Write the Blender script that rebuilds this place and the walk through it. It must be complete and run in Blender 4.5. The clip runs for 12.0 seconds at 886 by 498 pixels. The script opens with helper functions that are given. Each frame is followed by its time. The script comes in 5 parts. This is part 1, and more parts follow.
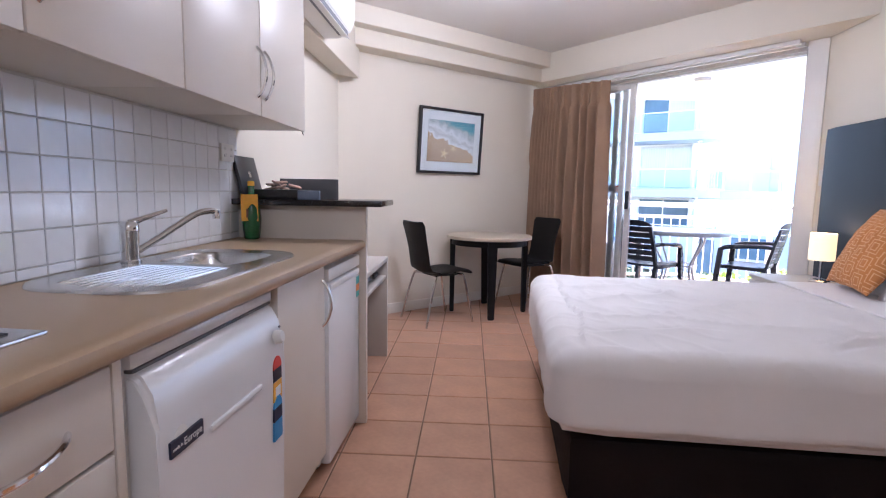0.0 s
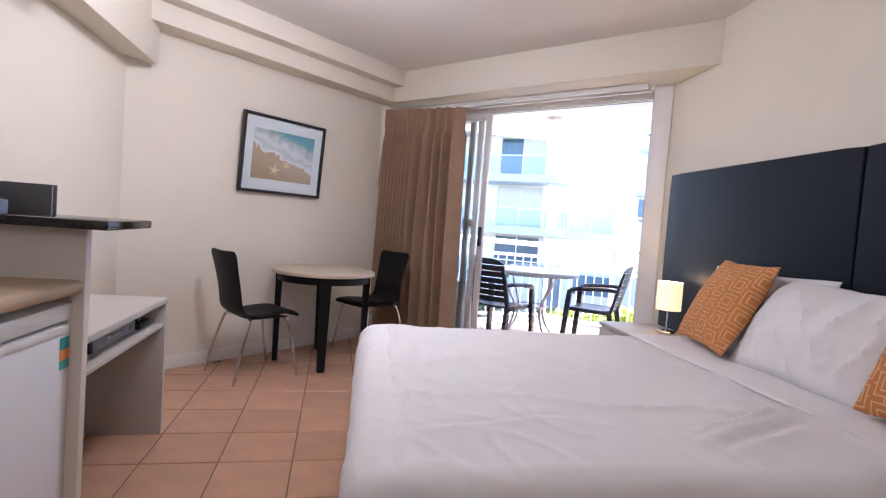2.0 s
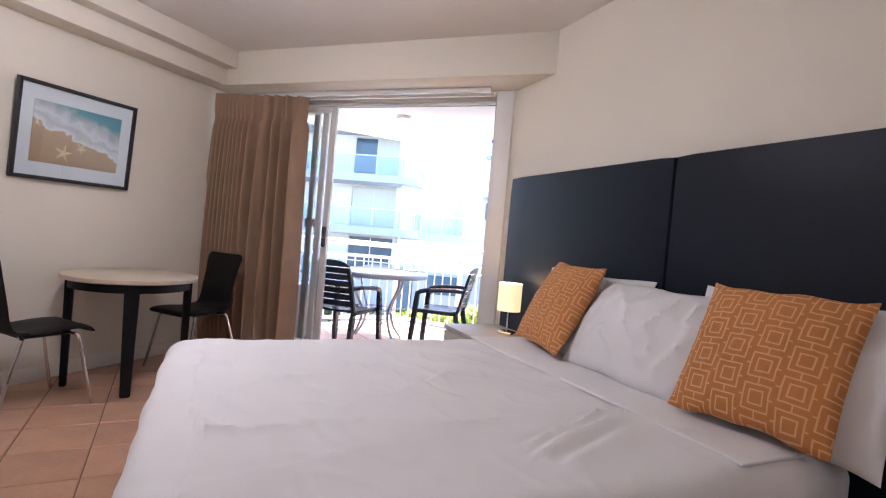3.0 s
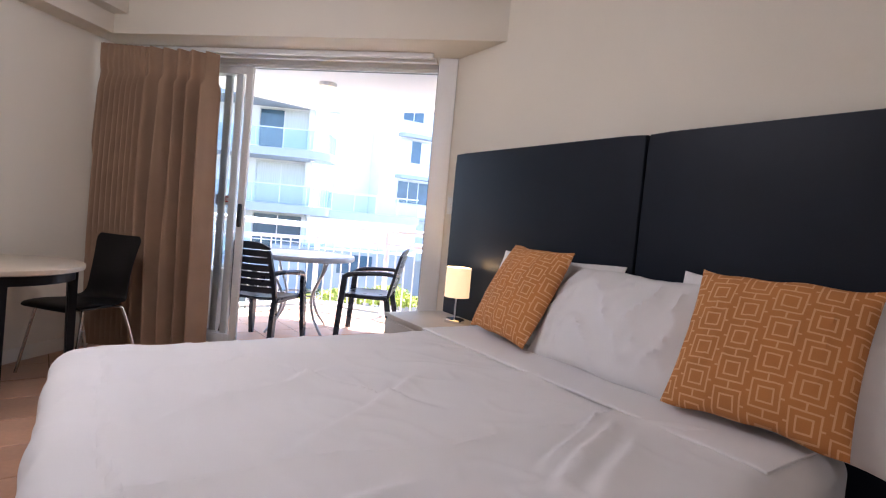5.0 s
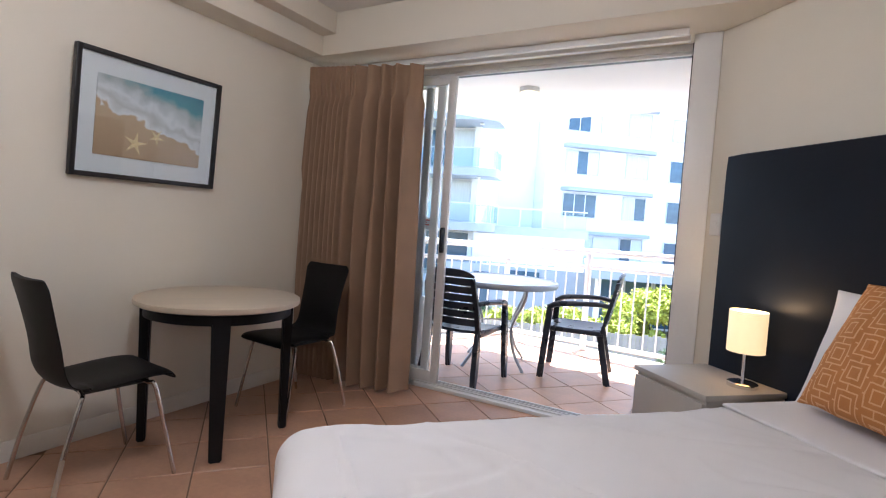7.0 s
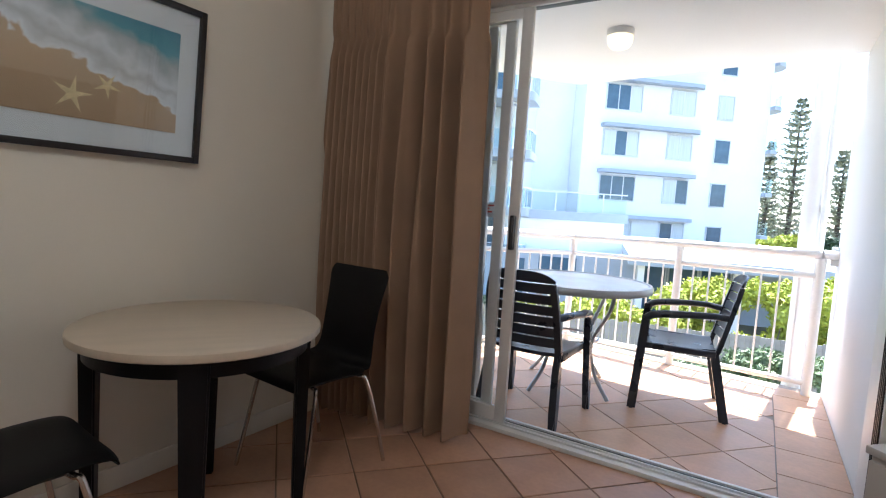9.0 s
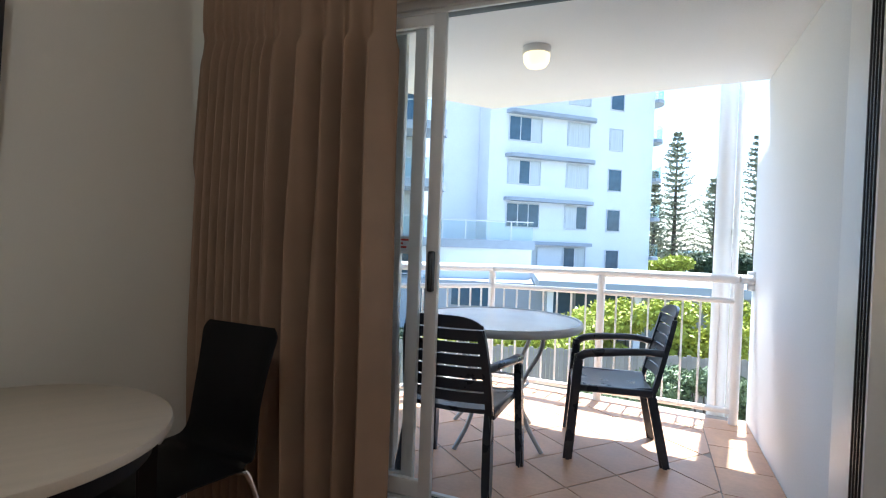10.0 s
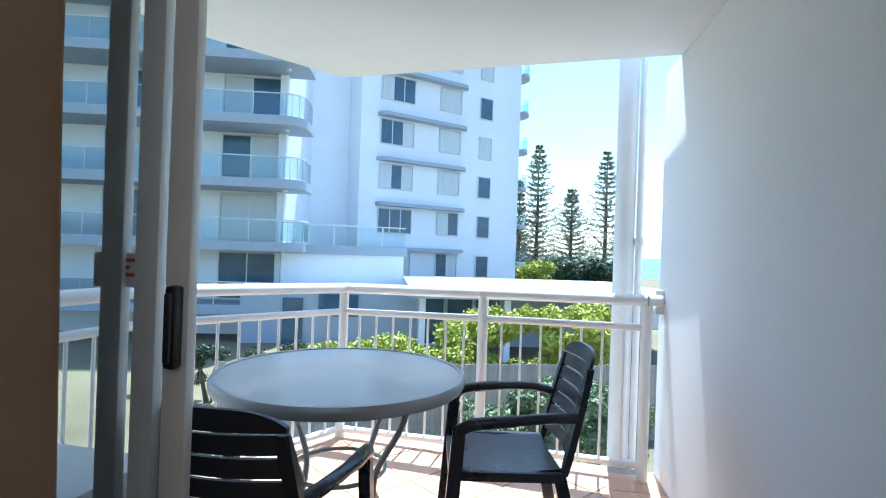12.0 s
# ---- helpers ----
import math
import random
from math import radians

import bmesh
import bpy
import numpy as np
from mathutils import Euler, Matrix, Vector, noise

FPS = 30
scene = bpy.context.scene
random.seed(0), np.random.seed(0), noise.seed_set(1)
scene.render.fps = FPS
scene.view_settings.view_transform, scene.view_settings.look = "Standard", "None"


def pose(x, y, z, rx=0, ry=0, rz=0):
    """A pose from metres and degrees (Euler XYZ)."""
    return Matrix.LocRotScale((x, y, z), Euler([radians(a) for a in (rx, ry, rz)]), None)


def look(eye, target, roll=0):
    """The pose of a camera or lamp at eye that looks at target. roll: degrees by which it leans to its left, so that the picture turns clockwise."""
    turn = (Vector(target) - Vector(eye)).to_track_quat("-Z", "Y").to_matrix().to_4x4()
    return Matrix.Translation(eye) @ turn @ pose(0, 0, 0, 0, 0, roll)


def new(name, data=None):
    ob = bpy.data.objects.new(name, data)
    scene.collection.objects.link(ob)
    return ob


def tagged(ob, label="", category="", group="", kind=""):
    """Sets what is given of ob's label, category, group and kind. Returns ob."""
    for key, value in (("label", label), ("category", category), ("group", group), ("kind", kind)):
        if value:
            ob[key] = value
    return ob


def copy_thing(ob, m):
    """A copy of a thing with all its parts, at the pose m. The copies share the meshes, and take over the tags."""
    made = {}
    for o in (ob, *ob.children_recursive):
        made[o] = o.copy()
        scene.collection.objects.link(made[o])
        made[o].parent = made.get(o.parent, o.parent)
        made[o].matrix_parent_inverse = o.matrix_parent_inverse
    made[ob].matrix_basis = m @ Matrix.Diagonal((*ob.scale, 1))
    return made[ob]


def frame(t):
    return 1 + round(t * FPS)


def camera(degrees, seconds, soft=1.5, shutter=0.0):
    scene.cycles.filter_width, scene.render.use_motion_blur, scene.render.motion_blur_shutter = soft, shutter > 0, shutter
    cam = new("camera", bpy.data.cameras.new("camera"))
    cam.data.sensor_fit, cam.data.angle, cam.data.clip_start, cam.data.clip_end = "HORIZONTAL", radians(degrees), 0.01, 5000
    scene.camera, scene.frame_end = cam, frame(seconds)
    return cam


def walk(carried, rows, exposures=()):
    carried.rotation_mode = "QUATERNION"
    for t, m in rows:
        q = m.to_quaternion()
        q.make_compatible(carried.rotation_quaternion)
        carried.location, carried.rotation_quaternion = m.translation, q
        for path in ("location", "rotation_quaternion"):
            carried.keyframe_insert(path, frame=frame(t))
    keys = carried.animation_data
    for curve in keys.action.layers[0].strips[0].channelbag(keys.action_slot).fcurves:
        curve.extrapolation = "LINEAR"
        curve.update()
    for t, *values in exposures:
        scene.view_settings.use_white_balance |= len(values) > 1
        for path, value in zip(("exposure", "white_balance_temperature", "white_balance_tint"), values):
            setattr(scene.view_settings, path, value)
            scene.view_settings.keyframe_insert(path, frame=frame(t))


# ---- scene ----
cam = camera(81.6, 12.0, soft=1.15)
PATH = [
    (0, (0.147, 0.121, 1.163), (-0.11, 2.091, 0.933), 1.0),
    (0.5, (0.158, 0.292, 1.142), (-0.099, 2.261, 0.904), 1.1),
    (1, (0.175, 0.488, 1.145), (-0.035, 2.465, 0.924), 1.8),
    (1.5, (0.236, 0.65, 1.155), (0.171, 2.642, 0.984), 2.9),
    (2, (0.342, 0.793, 1.168), (0.604, 2.774, 1.076), 4.3),
    (2.5, (0.47, 0.916, 1.181), (1.02, 2.838, 1.116), 5.0),
    (3, (0.473, 0.975, 1.173), (1.272, 2.808, 1.129), 5.0),
    (3.5, (0.49, 1.037, 1.17), (1.463, 2.784, 1.124), 5.0),
    (5.5, (0.4, 1.47, 1.172), (1.513, 3.127, 1.063), 5.3),
    (6, (0.402, 1.63, 1.169), (1.318, 3.406, 1.075), 5.0),
    (6.5, (0.341, 1.858, 1.178), (1.03, 3.733, 1.085), 4.4),
    (7, (0.309, 2.089, 1.201), (0.865, 4.008, 1.106), 3.9),
    (9, (0.35, 3.072, 1.203), (0.806, 5.012, 1.039), 3.6),
    (9.5, (0.406, 3.296, 1.218), (0.907, 5.226, 1.071), 3.3),
    (10, (0.473, 3.498, 1.23), (1.251, 5.34, 1.197), 2.1),
    (10.5, (0.6, 3.72, 1.235), (1.575, 5.466, 1.241), 1.7),
    (11, (0.762, 3.948, 1.245), (1.869, 5.613, 1.267), 1.4),
    (11.5, (0.942, 4.136, 1.26), (2.102, 5.766, 1.271), 2.1),
    (12, (1.119, 4.39, 1.278), (2.32, 5.989, 1.285), 2.0),
]
EXPOSURES = [(0.0, 3.2, 5300, 20), (1.0, 3.15, 5350, 20), (2.0, 3.05, 5600, 20), (3.5, 2.8, 5750, 20), (5.5, 2.7, 5750, 18), (6.5, 2.67, 5700, 15), (7.2, 2.62, 5750, 13),
             (9.0, 2.15, 5850, 9), (10.0, 1.75, 5650, 5), (11.0, 1.43, 5350, 2), (12.0, 1.25, 5200, 0)]
walk(cam, [(t, look(eye, target, roll)) for t, eye, target, roll in PATH], EXPOSURES)

# ---- light ----
SUN_EL, SUN_AZ = 73.0, 53.0   # elevation; degrees clockwise from +y
world = bpy.data.worlds.new("sky")
scene.world = world
world.use_nodes = True
wn = world.node_tree.nodes
sky = wn.new("ShaderNodeTexSky")
sky.sky_type, sky.sun_disc = "NISHITA", False
sky.sun_elevation, sky.sun_rotation = radians(SUN_EL), radians(SUN_AZ)
world.node_tree.links.new(sky.outputs[0], wn["Background"].inputs[0])
wn["Background"].inputs[1].default_value = 0.15
sun = new("sun", bpy.data.lights.new("sun", "SUN"))
sun.data.energy, sun.data.angle, sun.data.color = 5.0, radians(0.5), (1.0, 0.94, 0.85)
ce = math.cos(radians(SUN_EL))
sun_dir = Vector((math.sin(radians(SUN_AZ)) * ce, math.cos(radians(SUN_AZ)) * ce, math.sin(radians(SUN_EL))))
sun.matrix_world = look(sun_dir * 50, (0, 0, 0))
# two unseen fill lamps, added under the ceiling to brighten room and entry
FILL_LAMPS = [(0.10, 3.35, 5.8), (0.6, -0.9, 3.0)]
for lx, ly, power in FILL_LAMPS:
    cl = new("fill_bulb", bpy.data.lights.new("fill_bulb", "POINT"))
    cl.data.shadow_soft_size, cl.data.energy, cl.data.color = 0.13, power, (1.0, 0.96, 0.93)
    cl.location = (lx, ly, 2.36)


# ---- materials ----
def mat(name, color, rough=0.5, metal=0.0, vary=0.1, scale=3.0, fine=60.0, bump=0.15, spread=0.0, emit=None, power=0.0, coat=0.0, stretch=(1, 1, 1)):
    """Principled surface with broad stains, fine grain, relief and, with spread, a change from piece to piece."""
    m = bpy.data.materials.new(name)
    m.use_nodes = True
    n, l = m.node_tree.nodes, m.node_tree.links
    b = n["Principled BSDF"]
    b.inputs["Roughness"].default_value, b.inputs["Metallic"].default_value = rough, metal
    b.inputs["Coat Weight"].default_value = coat
    tc = n.new("ShaderNodeTexCoord")
    mp = n.new("ShaderNodeMapping")
    mp.inputs["Scale"].default_value = stretch
    l.new(tc.outputs["Object"], mp.inputs[0])
    big, small = n.new("ShaderNodeTexNoise"), n.new("ShaderNodeTexNoise")
    for t, sc in ((big, scale), (small, fine)):
        t.inputs["Scale"].default_value, t.inputs["Detail"].default_value = sc, 4
        l.new(mp.outputs[0], t.inputs["Vector"])
    add = n.new("ShaderNodeMath"); add.operation = "MULTIPLY_ADD"; add.inputs[1].default_value = 0.4
    l.new(small.outputs["Fac"], add.inputs[0]); l.new(big.outputs["Fac"], add.inputs[2])
    rng = n.new("ShaderNodeMapRange")
    rng.inputs[1].default_value, rng.inputs[2].default_value = 0.4, 1.0
    rng.inputs[3].default_value, rng.inputs[4].default_value = 1 - vary, 1 + vary
    l.new(add.outputs[0], rng.inputs[0])
    last = rng.outputs[0]
    if spread:
        info = n.new("ShaderNodeObjectInfo")
        r2 = n.new("ShaderNodeMapRange"); r2.inputs[3].default_value, r2.inputs[4].default_value = 1 - spread, 1 + spread
        l.new(info.outputs["Random"], r2.inputs[0])
        mu = n.new("ShaderNodeMath"); mu.operation = "MULTIPLY"
        l.new(last, mu.inputs[0]); l.new(r2.outputs[0], mu.inputs[1])
        last = mu.outputs[0]
    sc = n.new("ShaderNodeVectorMath"); sc.operation = "SCALE"
    sc.inputs[0].default_value = color[:3]
    l.new(last, sc.inputs["Scale"]); l.new(sc.outputs[0], b.inputs["Base Color"])
    rr = n.new("ShaderNodeMapRange")
    rr.inputs[3].default_value, rr.inputs[4].default_value = max(rough - 0.06, 0.02), min(rough + 0.08, 1)
    l.new(big.outputs["Fac"], rr.inputs[0]); l.new(rr.outputs[0], b.inputs["Roughness"])
    if bump:
        bp = n.new("ShaderNodeBump"); bp.inputs["Strength"].default_value, bp.inputs["Distance"].default_value = bump, 0.004
        l.new(small.outputs["Fac"], bp.inputs["Height"]); l.new(bp.outputs[0], b.inputs["Normal"])
    if emit:
        b.inputs["Emission Color"].default_value, b.inputs["Emission Strength"].default_value = (*emit, 1), power
    return m


def glass(name, tint=(0.95, 0.98, 1.0), rough=0.0, mix=0.08):
    """A thin clear pane: mostly see-through, with mirror gloss by Fresnel."""
    m = bpy.data.materials.new(name)
    m.use_nodes = True
    n, l = m.node_tree.nodes, m.node_tree.links
    n.remove(n["Principled BSDF"])
    tr, gl, mx, fr = n.new("ShaderNodeBsdfTransparent"), n.new("ShaderNodeBsdfGlossy"), n.new("ShaderNodeMixShader"), n.new("ShaderNodeLayerWeight")
    tr.inputs[0].default_value, gl.inputs["Roughness"].default_value = (*tint, 1), rough
    pw = n.new("ShaderNodeMath"); pw.operation = "POWER"; pw.inputs[1].default_value = 5.0
    ad = n.new("ShaderNodeMath"); ad.operation = "MULTIPLY_ADD"; ad.inputs[1].default_value, ad.inputs[2].default_value = 0.7, mix * 0.5
    l.new(fr.outputs["Facing"], pw.inputs[0]); l.new(pw.outputs[0], ad.inputs[0]); l.new(ad.outputs[0], mx.inputs[0]); l.new(tr.outputs[0], mx.inputs[1]); l.new(gl.outputs[0], mx.inputs[2])
    l.new(mx.outputs[0], n["Material Output"].inputs[0])
    return m


PAINT = mat("cream wall paint", (0.76, 0.70, 0.59), 0.7, vary=0.03, scale=1.2, fine=180, bump=0.12)
CEIL = mat("white ceiling paint", (0.78, 0.75, 0.70), 0.8, vary=0.03, scale=1.5, fine=120, bump=0.3)
WHITEWALL = mat("white render", (0.80, 0.80, 0.80), 0.75, vary=0.04, scale=1.0, fine=90, bump=0.3)
SKIRT = mat("white skirting paint", (0.78, 0.74, 0.66), 0.5, vary=0.04, bump=0.05)
TERRA = mat("terracotta floor tile", (0.50, 0.28, 0.175), 0.32, vary=0.16, scale=5, fine=40, bump=0.12, spread=0.09)
GROUT = mat("brown grout", (0.20, 0.13, 0.085), 0.9, vary=0.2, fine=120, bump=0.4)
BALTILE = mat("pale terracotta balcony tile", (0.58, 0.36, 0.23), 0.4, vary=0.14, scale=5, fine=40, bump=0.15, spread=0.08)
GROUT2 = mat("grey grout", (0.30, 0.26, 0.22), 0.9, vary=0.2, fine=120, bump=0.4)
GLAZE = mat("white glazed tile", (0.80, 0.81, 0.83), 0.08, vary=0.02, scale=14, fine=30, bump=0.05, spread=0.02)
GROUT3 = mat("white tile grout", (0.66, 0.65, 0.63), 0.9, vary=0.08, bump=0.2)
LAMINATE = mat("cream laminate", (0.70, 0.64, 0.56), 0.4, vary=0.03, scale=2, fine=200, bump=0.04)
GREYLAM = mat("grey beige laminate", (0.52, 0.48, 0.43), 0.45, vary=0.04, fine=200, bump=0.05)
WORKTOP = mat("speckled beige worktop laminate", (0.44, 0.32, 0.20), 0.38, vary=0.04, scale=2.5, fine=260, bump=0.03)
GRANITE = mat("polished black granite", (0.022, 0.018, 0.018), 0.12, vary=0.7, scale=60, fine=240, bump=0.02)
STEEL = mat("brushed stainless steel", (0.58, 0.57, 0.55), 0.25, 1.0, vary=0.06, scale=6, fine=220, bump=0.06, stretch=(1, 0.1, 1))
CHROME = mat("polished chrome", (0.75, 0.75, 0.76), 0.08, 1.0, vary=0.03, bump=0.0)
SATIN = mat("satin metal tube", (0.62, 0.60, 0.57), 0.25, 1.0, vary=0.05, bump=0.02)
APPL = mat("white appliance enamel", (0.80, 0.81, 0.82), 0.16, vary=0.02, scale=2, fine=300, bump=0.02)
PLASTIC = mat("white plastic", (0.76, 0.75, 0.72), 0.35, vary=0.03, bump=0.03)
BLACKP = mat("black plastic", (0.012, 0.012, 0.013), 0.35, vary=0.2, bump=0.05)
DARKLEATHER = mat("black chair upholstery", (0.007, 0.0065, 0.0065), 0.5, vary=0.25, scale=8, fine=260, bump=0.2)
DARKWOOD = mat("black stained table leg", (0.009, 0.009, 0.010), 0.42, vary=0.3, scale=4, fine=90, bump=0.1, stretch=(6, 6, 0.6))
TABLETOP = mat("pale oak laminate", (0.56, 0.47, 0.36), 0.38, vary=0.08, scale=3, fine=60, bump=0.04, stretch=(1, 8, 1))
CURTAIN = mat("brown woven curtain", (0.33, 0.21, 0.13), 0.85, vary=0.12, scale=5, fine=260, bump=0.3)
HEAD = mat("navy black padded vinyl", (0.009, 0.012, 0.020), 0.42, vary=0.2, scale=3, fine=300, bump=0.15)
LINEN = mat("white cotton", (0.80, 0.78, 0.78), 0.85, vary=0.03, scale=2, fine=400, bump=0.12)
BEDBASE = mat("dark brown bed base fabric", (0.011, 0.007, 0.006), 0.8, vary=0.2, fine=200, bump=0.25)
ALU = mat("white powder coated aluminium", (0.80, 0.79, 0.77), 0.35, vary=0.04, scale=4, bump=0.03)
RAILW = mat("white railing paint", (0.82, 0.82, 0.82), 0.35, vary=0.04, scale=6, bump=0.05)
CHAIRP = mat("dark blue grey moulded plastic", (0.028, 0.033, 0.045), 0.28, vary=0.15, scale=6, fine=150, bump=0.06)
TABW = mat("pale outdoor tabletop", (0.62, 0.66, 0.66), 0.14, vary=0.05, scale=6, bump=0.03)
GREYMETAL = mat("grey painted steel", (0.42, 0.44, 0.46), 0.35, 0.3, vary=0.06, bump=0.03)
FRAMEB = mat("black picture frame", (0.014, 0.012, 0.013), 0.35, vary=0.2, bump=0.05)
MATBOARD = mat("white mat board", (0.78, 0.77, 0.75), 0.8, vary=0.01, bump=0.03)
SHADE = mat("lit cream lamp shade", (0.85, 0.75, 0.55), 0.8, vary=0.04, bump=0.1, emit=(1.0, 0.66, 0.30), power=0.16)
DIFFUSE = mat("lit ribbed lamp glass", (0.9, 0.85, 0.7), 0.3, vary=0.04, bump=0.1, emit=(1.0, 0.75, 0.38), power=0.45)
BOTTLE = mat("green bottle glass", (0.008, 0.10, 0.022), 0.08, vary=0.1, bump=0.0, coat=0.6)
YELLOW = mat("yellow printed tag", (0.80, 0.42, 0.03), 0.5, vary=0.1, scale=30, bump=0.02)
RED = mat("red print", (0.62, 0.06, 0.04), 0.5, bump=0.0)
BLUEP = mat("blue print", (0.05, 0.30, 0.62), 0.5, bump=0.0)
NAVY = mat("dark navy print", (0.012, 0.018, 0.05), 0.4, bump=0.0)
ORANGEP = mat("orange print", (0.8, 0.25, 0.04), 0.5, bump=0.0)
TEALP = mat("teal print", (0.04, 0.36, 0.33), 0.5, bump=0.0)
PRINTW = mat("white print", (0.8, 0.8, 0.8), 0.5, bump=0.0)
SACHET = mat("foil sachets", (0.45, 0.30, 0.24), 0.4, vary=0.5, scale=40, bump=0.2, spread=0.5)
BLUEGREY = mat("grey blue card", (0.20, 0.25, 0.36), 0.6, vary=0.05, bump=0.03)
GREYBOX = mat("grey folder", (0.16, 0.165, 0.18), 0.5, vary=0.08, bump=0.05)
SLABG = mat("blue grey painted concrete", (0.36, 0.40, 0.45), 0.8, vary=0.06, bump=0.2)
FACADE = mat("white painted facade", (0.78, 0.80, 0.82), 0.8, vary=0.05, scale=0.4, fine=8, bump=0.2)
WINGLASS = mat("dark window glass", (0.06, 0.11, 0.16), 0.06, vary=0.3, scale=0.7, fine=3, bump=0.0)
DRAPE = mat("pale drapes behind glass", (0.55, 0.58, 0.58), 0.4, vary=0.12, scale=3, fine=10, bump=0.1, stretch=(6, 6, 0.2))
WFRAME = mat("pale window frame", (0.62, 0.64, 0.66), 0.5, bump=0.0)
ROOFM = mat("grey blue metal roof", (0.33, 0.38, 0.43), 0.5, vary=0.06, scale=1, fine=10, bump=0.1)
GRASS = mat("dry garden ground", (0.17, 0.15, 0.09), 0.95, vary=0.35, scale=0.5, fine=9, bump=0.5)
PATHM = mat("pale concrete path", (0.48, 0.45, 0.40), 0.9, vary=0.1, scale=1, fine=20, bump=0.3)
ASPH = mat("asphalt", (0.06, 0.06, 0.065), 0.9, vary=0.2, scale=1, fine=30, bump=0.3)
FENCE = mat("weathered timber fence", (0.34, 0.31, 0.27), 0.9, vary=0.2, fine=30, bump=0.4, spread=0.12)
LEAF1 = mat("bright yellow green leaves", (0.36, 0.40, 0.05), 0.5, vary=0.4, scale=6, bump=0.0)
LEAF2 = mat("grey green leaves", (0.14, 0.19, 0.09), 0.5, vary=0.4, scale=6, bump=0.0)
LEAF3 = mat("dark green leaves", (0.028, 0.055, 0.022), 0.6, vary=0.4, scale=2, bump=0.0)
# needle green lightened, so the distance haze sits in the colour
HAZY_PINE = mat("grey green pine needles paled for haze", (0.30, 0.32, 0.24), 0.7, vary=0.3, scale=1, bump=0.0)
BARK = mat("grey brown bark", (0.12, 0.095, 0.075), 0.95, vary=0.3, scale=3, bump=0.5)
SEA = mat("distant sea", (0.05, 0.16, 0.22), 0.3, vary=0.1, scale=0.01, fine=0.2, bump=0.05)
PANE, BALGLASS = glass("clear door glass", (0.985, 0.995, 0.995), mix=0.05), glass("tinted balustrade glass", (0.84, 0.91, 0.93))
PICGLASS = glass("picture glass")


def cushion_material():
    """Orange fabric with paler nested squares and links, staggered column by column."""
    m = mat("orange cushion fabric", (0.52, 0.205, 0.055), 0.85, vary=0.12, scale=8, fine=300, bump=0.3)
    n, l = m.node_tree.nodes, m.node_tree.links
    b = n["Principled BSDF"]
    src = b.inputs["Base Color"].links[0].from_socket
    tc = n.new("ShaderNodeTexCoord")
    sep = n.new("ShaderNodeSeparateXYZ"); l.new(tc.outputs["Object"], sep.inputs[0])

    def op(kind, a, c=None):
        q = n.new("ShaderNodeMath"); q.operation = kind
        for i, val in enumerate((a, c)):
            if val is None:
                continue
            if isinstance(val, (int, float)):
                q.inputs[i].default_value = val
            else:
                l.new(val, q.inputs[i])
        return q.outputs[0]

    cell = 0.098
    gx = op("ADD", op("DIVIDE", sep.outputs[0], cell), 20.0)
    col = op("FLOOR", gx)
    gy = op("ADD", op("ADD", op("DIVIDE", sep.outputs[1], cell), 20.0), op("MULTIPLY", col, 0.5))
    ax = op("ABSOLUTE", op("SUBTRACT", op("FRACT", gx), 0.5))
    ay = op("ABSOLUTE", op("SUBTRACT", op("FRACT", gy), 0.5))
    d = op("MAXIMUM", ax, ay)
    ring1 = op("LESS_THAN", op("ABSOLUTE", op("SUBTRACT", d, 0.20)), 0.025)
    ring2 = op("LESS_THAN", op("ABSOLUTE", op("SUBTRACT", d, 0.38)), 0.025)
    link = op("MULTIPLY", op("LESS_THAN", op("MINIMUM", ax, ay), 0.025), op("GREATER_THAN", d, 0.38))
    f = op("MINIMUM", op("ADD", op("ADD", ring1, ring2), link), 1.0)
    mx = n.new("ShaderNodeMix"); mx.data_type = "RGBA"
    l.new(f, mx.inputs[0]); l.new(src, mx.inputs[6]); mx.inputs[7].default_value = (0.72, 0.40, 0.19, 1)
    l.new(mx.outputs[2], b.inputs["Base Color"])
    return m


